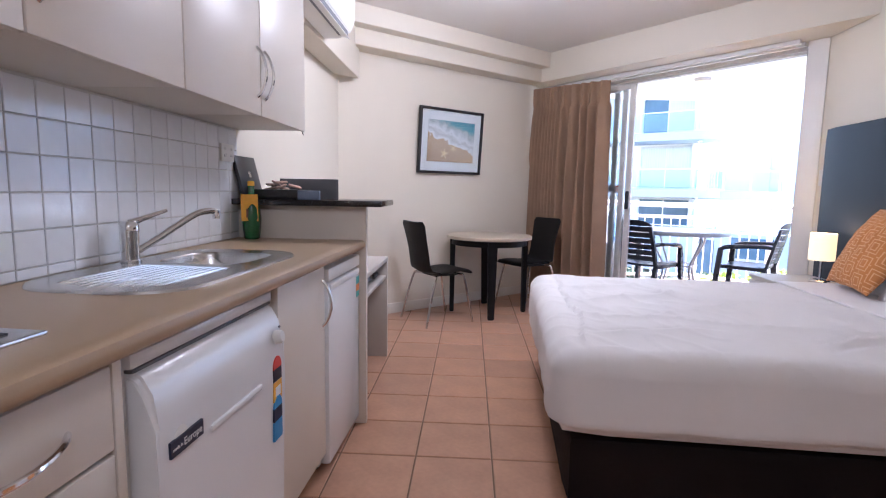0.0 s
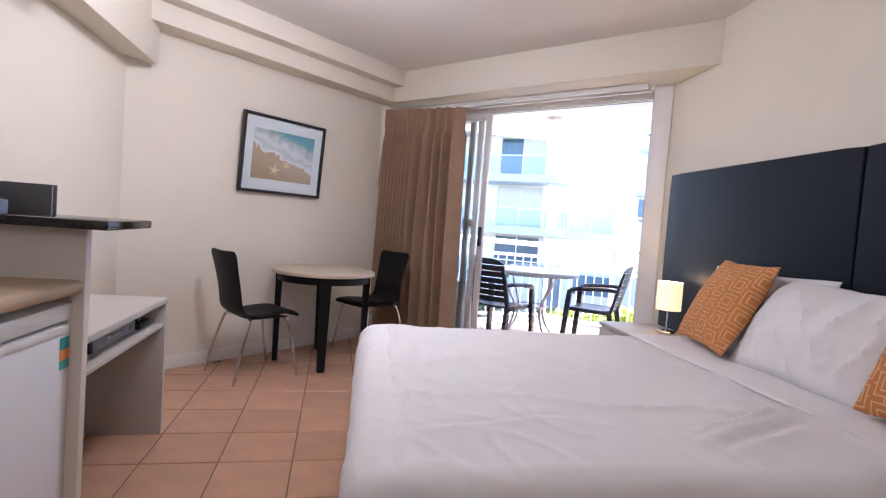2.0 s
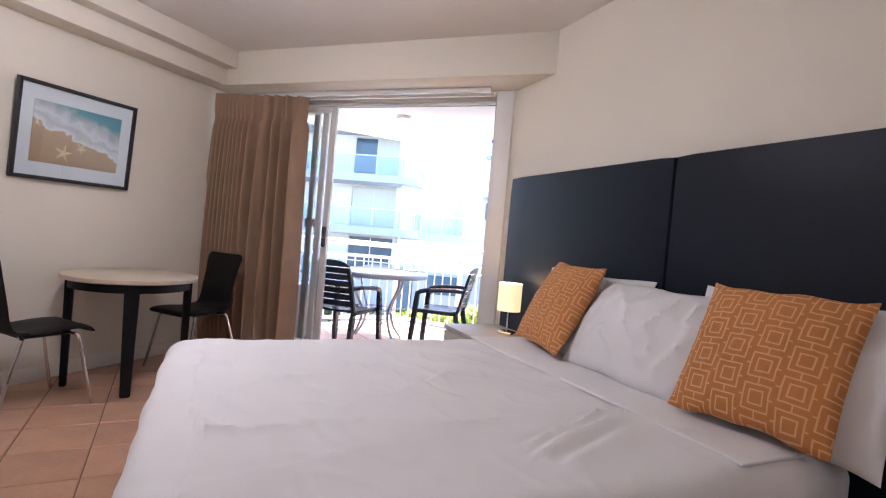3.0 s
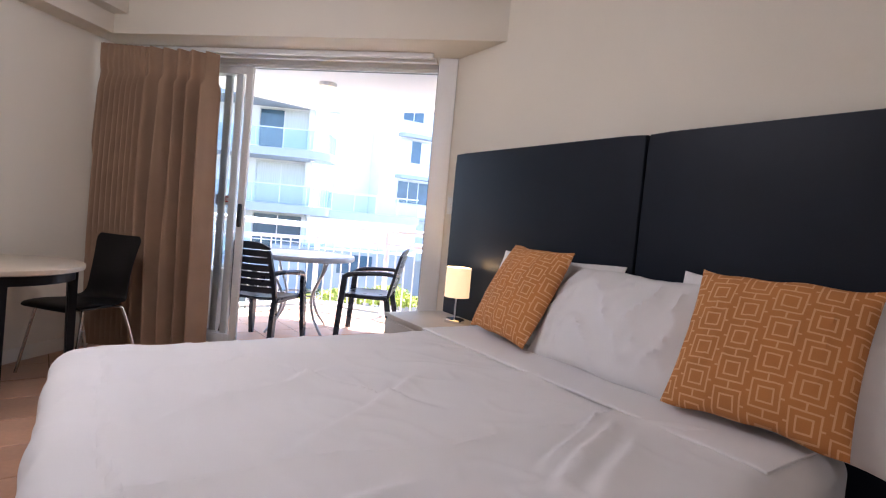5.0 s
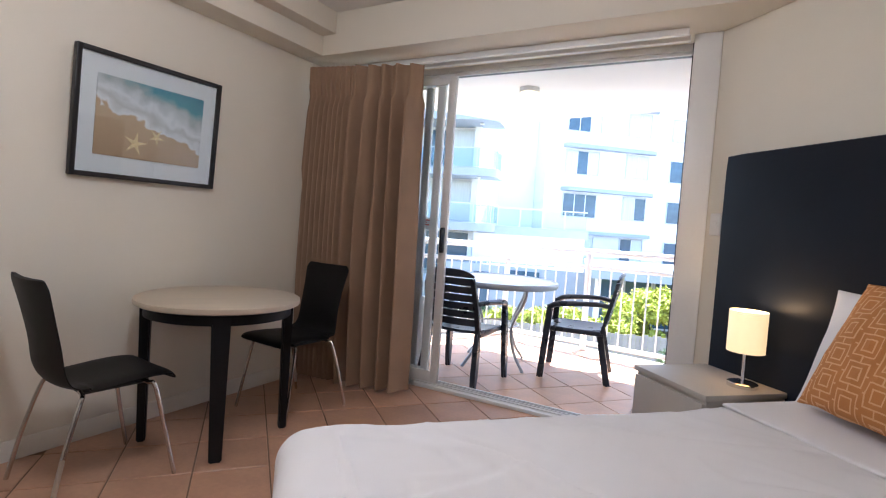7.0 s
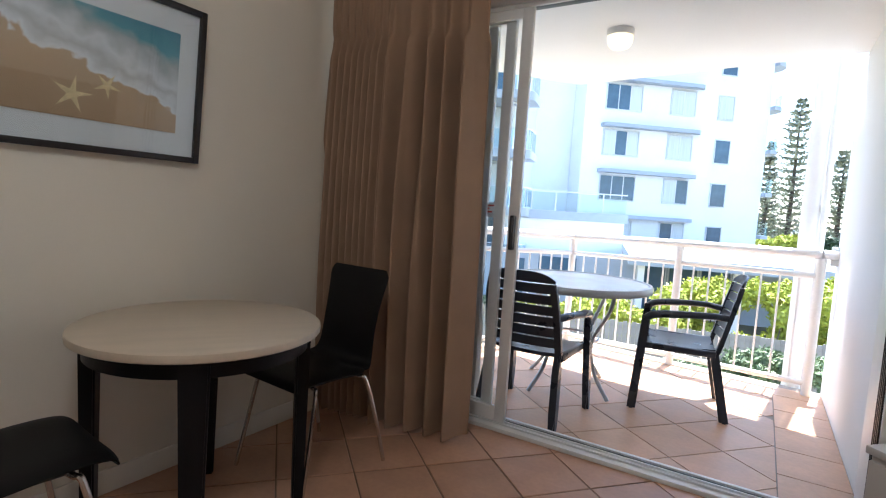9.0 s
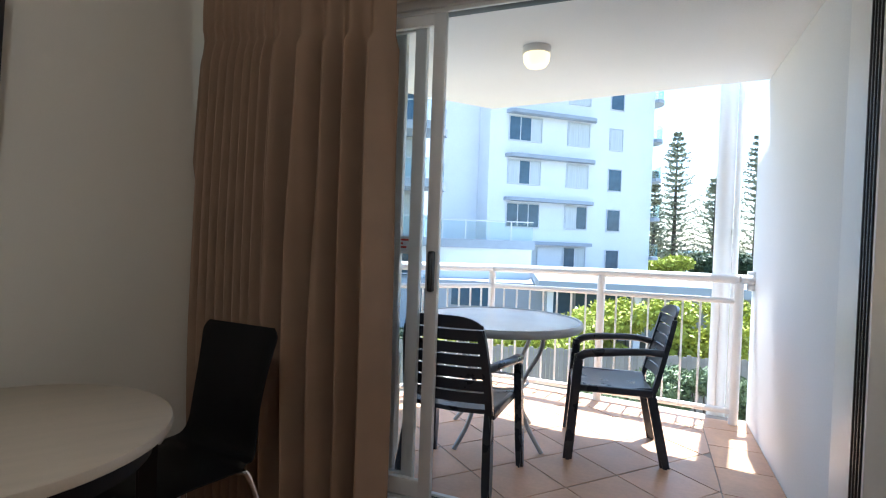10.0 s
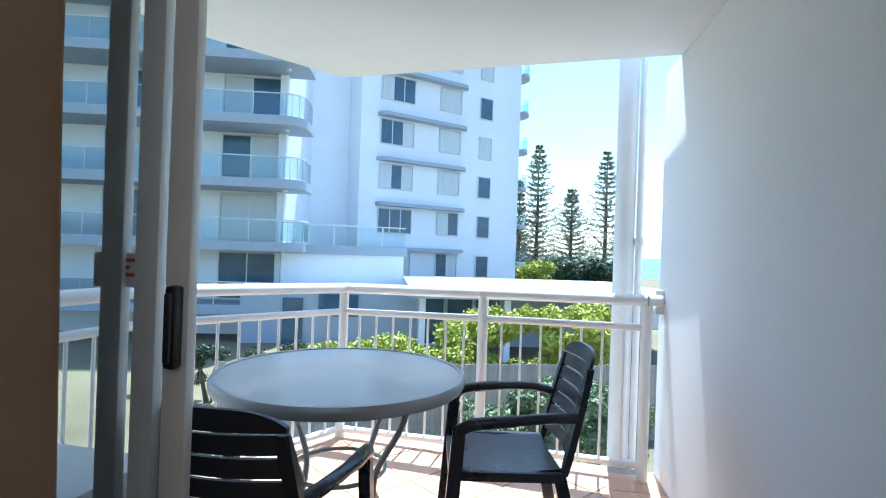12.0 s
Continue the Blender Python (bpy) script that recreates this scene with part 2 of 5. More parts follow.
def beach_material():
    """A printed beach: teal sea over white foam over sand, on the object's x (across) and z (up)."""
    m = mat("printed beach photograph", (1, 1, 1), 0.5, vary=0.04, scale=6, fine=80, bump=0.0)
    n, l = m.node_tree.nodes, m.node_tree.links
    b = n["Principled BSDF"]
    tc = n.new("ShaderNodeTexCoord")
    sep = n.new("ShaderNodeSeparateXYZ"); l.new(tc.outputs["Object"], sep.inputs[0])
    ns = n.new("ShaderNodeTexNoise"); ns.inputs["Scale"].default_value, ns.inputs["Detail"].default_value = 14, 6
    l.new(tc.outputs["Object"], ns.inputs["Vector"])
    a = n.new("ShaderNodeMath"); a.operation = "MULTIPLY_ADD"; a.inputs[1].default_value = 0.30
    l.new(sep.outputs[0], a.inputs[0]); l.new(sep.outputs[2], a.inputs[2])
    c = n.new("ShaderNodeMath"); c.operation = "MULTIPLY_ADD"; c.inputs[1].default_value = 0.16
    l.new(ns.outputs["Fac"], c.inputs[0]); l.new(a.outputs[0], c.inputs[2])
    r = n.new("ShaderNodeMapRange"); r.inputs[1].default_value, r.inputs[2].default_value = -0.22, 0.40
    l.new(c.outputs[0], r.inputs[0])
    ramp = n.new("ShaderNodeValToRGB")
    e = ramp.color_ramp.elements
    e[0].position, e[0].color = 0.0, (0.42, 0.27, 0.15, 1)
    e[1].position, e[1].color = 1.0, (0.05, 0.22, 0.30, 1)
    for pos, colr in ((0.44, (0.55, 0.38, 0.23, 1)), (0.455, (0.80, 0.79, 0.78, 1)), (0.53, (0.55, 0.54, 0.52, 1)), (0.60, (0.74, 0.73, 0.72, 1)), (0.70, (0.42, 0.45, 0.44, 1)), (0.78, (0.10, 0.32, 0.38, 1))):
        k = e.new(pos); k.color = colr
    l.new(r.outputs[0], ramp.inputs[0]); l.new(ramp.outputs[0], b.inputs["Base Color"])
    return m


for dull in (HEAD, DARKLEATHER, DARKWOOD, BEDBASE):
    dull.node_tree.nodes["Principled BSDF"].inputs["Specular IOR Level"].default_value = 0.18
CUSHION, BEACH = cushion_material(), beach_material()


# ---- builders ----
def link(name, me, material, parent=None, label="", m=None, smooth=True):
    if material and not me.materials:
        me.materials.append(material)
    if smooth:
        me.shade_smooth()
        me.set_sharp_from_angle(angle=radians(38))
    ob = new(name, me)
    if m is not None:
        ob.matrix_basis = m
    if parent:
        ob.parent = parent
    if label:
        ob["label"] = label
    return ob


def raw(name, verts, faces):
    me = bpy.data.meshes.new(name)
    me.from_pydata([tuple(v) for v in verts], [], [tuple(f) for f in faces])
    me.update()
    return me


def part(name, bm, material, parent=None, label="", m=None):
    me = bpy.data.meshes.new(name)
    bmesh.ops.recalc_face_normals(bm, faces=bm.faces)
    bm.to_mesh(me)
    bm.free()
    return link(name, me, material, parent, label, m)


def box(name, lo, hi, material, parent=None, bev=0.004, label="", m=None, seg=2):
    """A block from corner lo to corner hi, with eased edges."""
    bm = bmesh.new()
    bmesh.ops.create_cube(bm, size=1)
    c, s = (Vector(lo) + Vector(hi)) / 2, Vector(hi) - Vector(lo)
    for v in bm.verts:
        v.co = Vector((v.co.x * s.x, v.co.y * s.y, v.co.z * s.z)) + c
    if bev:
        bmesh.ops.bevel(bm, geom=bm.edges[:], offset=min(bev, min(s) * 0.45), segments=seg, profile=0.5, affect="EDGES")
    return part(name, bm, material, parent, label, m)


def prism(name, pts, z0, z1, material, parent=None, bev=0.0, label="", m=None):
    """A plan outline pulled up from z0 to z1."""
    bm = bmesh.new()
    low = [bm.verts.new((x, y, z0)) for x, y in pts]
    top = [bm.verts.new((x, y, z1)) for x, y in pts]
    bm.faces.new(low[::-1]); bm.faces.new(top)
    for i in range(len(pts)):
        j = (i + 1) % len(pts)
        bm.faces.new((low[i], low[j], top[j], top[i]))
    if bev:
        bmesh.ops.bevel(bm, geom=bm.edges[:], offset=bev, segments=2, profile=0.5, affect="EDGES")
    return part(name, bm, material, parent, label, m)


def tube(name, pts, r, material, parent=None, n=10, label="", m=None):
    """A round bar along a line of points; r may be one radius or one for each point."""
    pts = [Vector(p) for p in pts]
    rad = [r] * len(pts) if isinstance(r, (int, float)) else list(r)
    verts, faces = [], []
    side = None
    for i, p in enumerate(pts):
        d = (pts[min(i + 1, len(pts) - 1)] - pts[max(i - 1, 0)]).normalized()
        if side is None:
            side = d.orthogonal().normalized()
        side = (side - d * side.dot(d)).normalized()
        up = d.cross(side)
        for k in range(n):
            a = 2 * math.pi * k / n
            verts.append(p + (side * math.cos(a) + up * math.sin(a)) * rad[i])
    for i in range(len(pts) - 1):
        for k in range(n):
            faces.append((i * n + k, i * n + (k + 1) % n, (i + 1) * n + (k + 1) % n, (i + 1) * n + k))
    faces.append(tuple(range(n))[::-1]); faces.append(tuple(range((len(pts) - 1) * n, len(pts) * n)))
    return link(name, raw(name, verts, faces), material, parent, label, m)


def curve_pts(ctrl, n=10):
    """A smooth line through control points."""
    c = [Vector(p) for p in ctrl]
    c = [c[0] * 2 - c[1]] + c + [c[-1] * 2 - c[-2]]
    out = []
    for i in range(1, len(c) - 2):
        for k in range(n):
            t = k / n
            a, b, d, e = c[i - 1], c[i], c[i + 1], c[i + 2]
            out.append(0.5 * ((2 * b) + (d - a) * t + (2 * a - 5 * b + 4 * d - e) * t * t + (3 * b - a - 3 * d + e) * t ** 3))
    return out + [c[-2]]


def lathe(name, prof, material, parent=None, n=28, label="", m=None):
    """A turned shape from (radius, z) pairs."""
    verts, faces = [], []
    for r, z in prof:
        for k in range(n):
            a = 2 * math.pi * k / n
            verts.append((max(r, 1e-4) * math.cos(a), max(r, 1e-4) * math.sin(a), z))
    for i in range(len(prof) - 1):
        for k in range(n):
            faces.append((i * n + k, i * n + (k + 1) % n, (i + 1) * n + (k + 1) % n, (i + 1) * n + k))
    faces.append(tuple(range(n))[::-1]); faces.append(tuple(range((len(prof) - 1) * n, len(prof) * n)))
    return link(name, raw(name, verts, faces), material, parent, label, m)


def soft_box(name, size, r, material, parent=None, cuts=24, wrinkle=None, label="", m=None):
    """A padded block with round edges of radius r; wrinkle(x, y, z) moves points along z and outwards."""
    bm = bmesh.new()
    bmesh.ops.create_cube(bm, size=1)
    bmesh.ops.subdivide_edges(bm, edges=bm.edges[:], cuts=cuts, use_grid_fill=True)
    hx, hy, hz = (s / 2 for s in size)
    rr = min(r, hx, hy, hz) * 0.999
    for v in bm.verts:
        p = Vector((v.co.x * size[0], v.co.y * size[1], v.co.z * size[2]))
        q = Vector((max(-hx + rr, min(hx - rr, p.x)), max(-hy + rr, min(hy - rr, p.y)), max(-hz + rr, min(hz - rr, p.z))))
        d = p - q
        if d.length > 1e-6:
            p = q + d.normalized() * rr
        if wrinkle:
            p = wrinkle(p)
        v.co = p
    return part(name, bm, material, parent, label, m)


def thing(name, m, label, category, group=""):
    ob = new(name)
    ob.empty_display_size = 0.1
    ob.matrix_basis = m
    return tagged(ob, label, category, group)


def struct(ob, label=""):
    return tagged(ob, label, kind="structure")


Q = math.sqrt(0.5)


def UV(u, v):
    """Plan point from u (along the glass wall) and v (out through it)."""
    return ((u + v) * Q, (v - u) * Q)


def clip_convex(poly, region):
    """Cuts a plan polygon by a convex, counter-clockwise region."""
    out = list(poly)
    for i in range(len(region)):
        (ax, ay), (bx, by) = region[i], region[(i + 1) % len(region)]
        inp, out = out, []
        for k in range(len(inp)):
            p, q = inp[k - 1], inp[k]
            sp = (bx - ax) * (p[1] - ay) - (by - ay) * (p[0] - ax)
            sq = (bx - ax) * (q[1] - ay) - (by - ay) * (q[0] - ax)
            if (sp >= 0) != (sq >= 0):
                t = sp / (sp - sq)
                out.append((p[0] + (q[0] - p[0]) * t, p[1] + (q[1] - p[1]) * t))
            if sq >= 0:
                out.append(q)
        if not out:
            return []
    return out


def area(poly):
    return abs(sum(poly[k - 1][0] * poly[k][1] - poly[k][0] * poly[k - 1][1] for k in range(len(poly)))) / 2


# ---- room shell ----
KROT = 4.7
KM = pose(-0.53, 2.46, 0, 0, 0, KROT)          # kitchen frame: front line of the units, ahead along y


def K(x, y):
    p = KM @ Vector((x, y, 0))
    return (p.x, p.y)


U_PIC, U_BAL, V_DOOR, X_HEAD, Z_CEIL, Z_SOFF = -4.02, -1.445, 4.93, 2.425, 2.60, 2.315
Y_BACK = -1.7
left_back = K(-0.625, Y_BACK - 2.2)
kc = Vector(K(-0.625, 0)); kd = (Vector(K(-0.625, 1)) - kc)
# where the kitchen wall meets the picture wall
tt = (U_PIC / Q - (kc.x - kc.y)) / (kd.x - kd.y)
CORNER_L = (kc.x + kd.x * tt, kc.y + kd.y * tt)
CORNER_D = UV(U_PIC, V_DOOR)
JAMB_R = (X_HEAD, V_DOOR / Q - X_HEAD)
LB = (kc.x + kd.x * ((Y_BACK - kc.y) / kd.y), Y_BACK)
ROOM = [LB, (X_HEAD, Y_BACK), JAMB_R, CORNER_D, CORNER_L]


def wall(name, a, b, z0, z1, t, material=PAINT, label=""):
    """A wall whose room face runs from a to b (room on its left), t thick outwards."""
    a, b = Vector(a), Vector(b)
    d = (b - a).normalized()
    o = Vector((d.y, -d.x)) * t
    e = d * t * 0.0
    return struct(prism(name, [tuple(a - e), tuple(a + o - e), tuple(b + o + e), tuple(b + e)], z0, z1, material), label)


wall("wall_south", (LB[0] - 0.2, Y_BACK), (X_HEAD + 0.2, Y_BACK), 0, Z_CEIL + 0.1, 0.15, label="cream painted wall behind the kitchen end")
wall("wall_east", (X_HEAD, Y_BACK), (X_HEAD, JAMB_R[1] - 0.10), 0, Z_CEIL + 0.1, 0.12, label="cream painted wall behind the headboard")
wall("wall_north", CORNER_D, CORNER_L, 0, Z_CEIL + 0.1, 0.15, label="cream painted wall with the framed picture")
wall("wall_west", CORNER_L, LB, 0, Z_CEIL + 0.1, 0.15, label="cream painted kitchen wall")
JR = Vector(JAMB_R)
u_j = (JR.x - JR.y) * Q
DOOR_TOP = 2.335
U_OPEN_L, U_OPEN_R = U_PIC, u_j
wall("wall_above_door", UV(u_j, V_DOOR), UV(U_PIC, V_DOOR), DOOR_TOP, Z_CEIL + 0.1, 0.13, label="cream wall strip over the sliding door")
struct(prism("ceiling", [(p[0] * 1.03, p[1] * 1.02) for p in ROOM], Z_CEIL, Z_CEIL + 0.12, CEIL), "white textured ceiling of the room")
struct(prism("floor", [(p[0] * 1.03, p[1] * 1.01) for p in ROOM], -0.12, -0.004, GROUT), "brown grouted floor bed under terracotta tiles")

# stepped bulkhead along the picture wall, deep bulkhead over the door, low one over the kitchen
V_SOFF = 4.43
struct(prism("bulkhead_door", [UV(U_PIC, V_SOFF), UV(U_PIC, V_DOOR), JAMB_R, (X_HEAD, V_SOFF / Q - X_HEAD)], Z_SOFF, Z_CEIL, PAINT, bev=0.006), "cream bulkhead over the sliding door")
v_l = (CORNER_L[0] + CORNER_L[1]) * Q
struct(prism("bulkhead_picture", [UV(U_PIC, v_l + 0.02), UV(U_PIC, V_SOFF), UV(-3.825, V_SOFF), UV(-3.825, v_l - 0.2)], Z_SOFF, 2.45, PAINT, bev=0.006), "cream lower step of the stepped bulkhead")
struct(prism("bulkhead_step", [UV(U_PIC, v_l - 0.02), UV(U_PIC, V_SOFF), UV(-3.71, V_SOFF), UV(-3.71, v_l - 0.3)], 2.45, Z_CEIL, PAINT, bev=0.006), "cream upper step of the stepped bulkhead")
bk = [K(-0.625, -4.2), K(-0.455, -4.2), K(-0.455, 2.02), K(-0.625, 1.84)]
struct(prism("bulkhead_kitchen", bk, 2.075, Z_CEIL, PAINT, bev=0.006), "cream low bulkhead over the kitchen wall")


def skirting(name, a, b):
    a, b = Vector(a), Vector(b)
    d = (b - a).normalized(); o = Vector((-d.y, d.x)) * 0.012
    struct(prism(name, [tuple(a), tuple(b), tuple(b + o), tuple(a + o)], 0.0, 0.095, SKIRT, bev=0.003), "low cream painted skirting")


skirting("baseboard_1", UV(U_PIC, V_DOOR - 0.02), CORNER_L)
skirting("baseboard_2", (X_HEAD, 4.22), (X_HEAD, JAMB_R[1] - 0.10))

# ---- sliding glass door ----
def uvm(u, v, z=0, turn=0):
    """Frame with x along the glass wall (to the right), y outwards."""
    x, y = UV(u, v)
    return pose(x, y, z, 0, 0, -45 + turn)


win = struct(new("window_1"), "white aluminium sliding glass door, pushed open")
win.matrix_basis = uvm(0, V_DOOR)
L, R = U_PIC + 0.02, u_j + 0.05
box("head_frame", (L, 0.002, DOOR_TOP - 0.055), (R, 0.14, DOOR_TOP), ALU, win, 0.004)
box("head_track", (L, 0.02, DOOR_TOP - 0.075), (R, 0.035, DOOR_TOP - 0.055), ALU, win, 0.002)
box("head_channel", (L, 0.05, DOOR_TOP - 0.062), (R, 0.115, DOOR_TOP - 0.054), BLACKP, win, 0.002)
box("sill", (L, -0.02, -0.004), (R, 0.15, 0.022), ALU, win, 0.004)
for k, y in enumerate((0.02, 0.06, 0.10)):
    box("sill_track", (L, y, 0.022), (R, y + 0.008, 0.034), ALU, win, 0.002)
box("sill_groove", (L, 0.072, 0.0225), (R, 0.096, 0.0265), BLACKP, win, 0.0)
box("jamb", (R - 0.05, -0.15, 0.0), (R + 0.085, 0.17, DOOR_TOP), ALU, win, 0.004)
for y in (-0.135, -0.108, -0.081, -0.056):
    box("jamb_seal", (R - 0.056, y, 0.022), (R - 0.049, y + 0.008, DOOR_TOP - 0.06), BLACKP, win, 0.001)
box("jamb", (L, -0.01, 0.022), (L + 0.05, 0.14, DOOR_TOP - 0.055), ALU, win, 0.004)


def sash(x0, x1, y, name="sash"):
    s = box(name, (x1 - 0.06, y, 0.035), (x1, y + 0.032, DOOR_TOP - 0.07), ALU, win, 0.004)
    box("stile", (x0, y, 0.035), (x0 + 0.06, y + 0.032, DOOR_TOP - 0.07), ALU, s, 0.004)
    box("rail", (x0, y + 0.002, 0.035), (x1, y + 0.03, 0.115), ALU, s, 0.004)
    box("rail", (x0, y + 0.002, DOOR_TOP - 0.125), (x1, y + 0.03, DOOR_TOP - 0.07), ALU, s, 0.004)
    g = box("pane", (x0 + 0.04, y + 0.013, 0.1), (x1 - 0.04, y + 0.018, DOOR_TOP - 0.11), PANE, s, 0.0)
    g.visible_shadow = False
    return s


s1 = sash(L + 0.05, -3.27, 0.105)
s2 = sash(L + 0.08, -3.145, 0.065)
s3 = sash(L + 0.11, -3.035, 0.025)
h = box("handle", (-3.075, -0.004, 0.995), (-3.047, 0.03, 1.18), BLACKP, s3, 0.008)
box("pull", (-3.069, -0.014, 1.01), (-3.053, -0.003, 1.165), BLACKP, h, 0.005)
st = box("warning_sticker", (-3.36, 0.118, 1.16), (-3.20, 0.1215, 1.245), PRINTW, s2, 0.0, "small white sticker with red lettering")
for i, (a, b) in enumerate(((0.02, 0.13), (0.02, 0.10), (0.02, 0.12), (0.03, 0.09))):
    box("text_bar", (-3.36 + a, 0.1165, 1.223 - i * 0.018), (-3.36 + b, 0.1178, 1.232 - i * 0.018), RED, st, 0.0)

# curtain track on the bulkhead's underside
ct = box("curtain_track", (U_PIC + 0.02, V_DOOR - 0.26, Z_SOFF - 0.035), (u_j - 0.02, V_DOOR - 0.225, Z_SOFF), ALU, None, 0.004, m=uvm(0, 0))
tagged(ct, "slim white metal curtain track under the bulkhead", "curtain track")
ct2 = box("curtain_track", (U_PIC + 0.02, V_DOOR - 0.16, Z_SOFF - 0.035), (u_j - 0.02, V_DOOR - 0.125, Z_SOFF), ALU, None, 0.004, m=uvm(0, 0))
tagged(ct2, "second white metal curtain track beside the glass", "curtain track")


def curtain():
    """Gathered curtain: tight pleats at the wall side, broad folds at the free side."""
    nu, nz = 260, 44
    u0, u1 = U_PIC + 0.03, -3.15
    verts, faces = [], []
    for side in (0, 1):
        for j in range(nz + 1):
            f = j / nz
            z = 0.025 + f * (Z_SOFF - 0.045 - 0.025)
            for i in range(nu + 1):
                s = i / nu
                tight = 1 - min(max((s - 0.38) / 0.08, 0), 1)
                ph = s * 2 * math.pi
                wob = 0.25 * math.sin(7 * f + 9 * s)
                deep = 0.026 * math.sin(ph * 22 + wob) * tight + (1 - tight) * (0.068 * math.sin(ph * 8.2 + 0.6 + wob) + 0.012 * math.sin(ph * 19 + 2 * f))
                head = 1.0 if f < 0.90 else 0.45
                pinch = math.exp(-((f - 0.90) / 0.02) ** 2) * 0.015 * tight
                flare = (1 - f) * 0.03 * (s - 0.5) + (0.035 * (1 - s) * math.sin(math.pi * min(f / 0.9, 1)) * -1)
                x = u0 + (u1 - u0) * s + flare
                y = deep * head * (1.1 - 0.25 * f) + pinch + noise.noise((s * 6, f * 3, 1.7)) * 0.008 - 0.17 * (1 - s)
                verts.append((x, y + side * 0.004, z))
    w = nu + 1
    off = (nz + 1) * w
    for j in range(nz):
        for i in range(nu):
            a = j * w + i
            faces.append((a, a + 1, a + w + 1, a + w))
            faces.append((off + a + w, off + a + w + 1, off + a + 1, off + a))
    for i in range(nu):
        faces.append((i, off + i, off + i + 1, i + 1))
    for j in range(nz):
        a = j * w + nu
        faces.append((a, off + a, off + a + w, a + w)[::-1])
    ob = link("curtain", raw("curtain", verts, faces), CURTAIN, m=uvm(0, V_DOOR - 0.27))
    return tagged(ob, "full length pleated brown fabric curtain, drawn aside", "curtain")


curtain()

# ---- kitchen ----
def kbox(name, lo, hi, material, parent=None, bev=0.003, label=""):
    return box(name, lo, hi, material, parent, bev, label)


def kthing(name, x, y, z, label, category, group=""):
    return thing(name, KM @ pose(x, y, z), label, category, group)


def bow_handle(parent, a, b, out, r=0.0055):
    """An arched bar handle from a to b, standing proud by the vector out."""
    a, b, out = Vector(a), Vector(b), Vector(out)
    pts = [a + (b - a) * t + out * math.sin(math.pi * t) ** 0.7 for t in [i / 14 for i in range(15)]]
    return tube("handle", pts, r, CHROME, parent, 8, "arched chrome handle")


W = -0.625
# the base units stand slightly off the wall's line
KB = KM @ pose(-0.025, 0.05, 0, 0, 0, -2.4) @ Matrix.Diagonal((1, 1, 1.017, 1))


def bthing(name, x, y, z, label, category, group=""):
    return thing(name, KB @ pose(x, y, z), label, category, group)


# worktop with rolled front edge
prof = [(-0.0, 0.858), (0.012, 0.862), (0.020, 0.872), (0.022, 0.884), (0.018, 0.895), (0.008, 0.901), (-0.02, 0.902)]
SINK_X, SINK_Y, BOWL_DY = -0.30, -0.955, 0.185
BX0, BX1, BY0, BY1 = SINK_X - 0.15, SINK_X + 0.15, SINK_Y + BOWL_DY - 0.15, SINK_Y + BOWL_DY + 0.15
bm = bmesh.new()


def extrude_y(section, y0, y1):
    ends = [[bm.verts.new((x, y, z)) for x, z in section] for y in (y0, y1)]
    for i in range(len(section)):
        j = (i + 1) % len(section)
        bm.faces.new((ends[0][i], ends[0][j], ends[1][j], ends[1][i]))
    bm.faces.new(ends[0]); bm.faces.new(ends[1][::-1])


extrude_y([(BX1, 0.862)] + prof + [(BX1, 0.902)], -3.6, -0.004)
for x0, x1, y0, y1 in ((W + 0.002, BX0, -3.6, -0.004), (BX0, BX1, -3.6, BY0), (BX0, BX1, BY1, -0.004)):
    extrude_y([(x0, 0.862), (x1, 0.862), (x1, 0.902), (x0, 0.902)], y0, y1)
tagged(part("worktop", bm, WORKTOP, m=KB), "beige speckled laminate worktop with rounded front edge", "worktop")

# drawer unit beside the dishwasher
du = bthing("drawer_unit", 0, -1.61, 0, "cream laminate drawer unit under the hob", "cabinet")
kbox("body", (W + 0.01, -0.56, 0.10), (-0.04, 0, 0.856), LAMINATE, du)
kbox("side_panel", (-0.045, -0.022, 0.10), (-0.016, 0.0, 0.856), LAMINATE, du)
kbox("plinth", (W + 0.05, -0.56, 0.0), (-0.09, 0, 0.10), GREYLAM, du)
for z0, z1 in ((0.70, 0.845), (0.41, 0.692), (0.11, 0.402)):
    d = kbox("drawer", (-0.038, -0.556, z0), (-0.016, -0.026, z1), LAMINATE, du, 0.003)
    bow_handle(d, (-0.016, -0.34, (z0 + z1) / 2), (-0.016, -0.12, (z0 + z1) / 2), (0.035, 0, -0.005))
du2 = bthing("base_cabinet", 0, -2.19, 0, "cream laminate base cabinet under the worktop", "cabinet")
kbox("body", (W + 0.01, -1.3, 0.10), (-0.04, 0, 0.856), LAMINATE, du2)
kbox("plinth", (W + 0.05, -1.3, 0.0), (-0.09, 0, 0.10), GREYLAM, du2)

# dishwasher
dw = bthing("dishwasher", -0.028, -1.585, 0, "white freestanding dishwasher with stickers under the worktop", "dishwasher")
kbox("body", (W + 0.03, 0.01, 0.03), (-0.012, 0.600, 0.83), APPL, dw, 0.006)
bm = bmesh.new()
pr = [(-0.012, 0.06), (0.035, 0.06), (0.038, 0.40), (0.044, 0.60), (0.042, 0.70), (0.032, 0.765), (0.012, 0.80), (-0.012, 0.812)]
ra = [bm.verts.new((x, 0.012, z)) for x, z in pr]
rb = [bm.verts.new((x, 0.598, z)) for x, z in pr]
for i in range(len(pr)):
    j = (i + 1) % len(pr)
    bm.faces.new((ra[i], ra[j], rb[j], rb[i]))
bm.faces.new(ra[::-1]); bm.faces.new(rb)
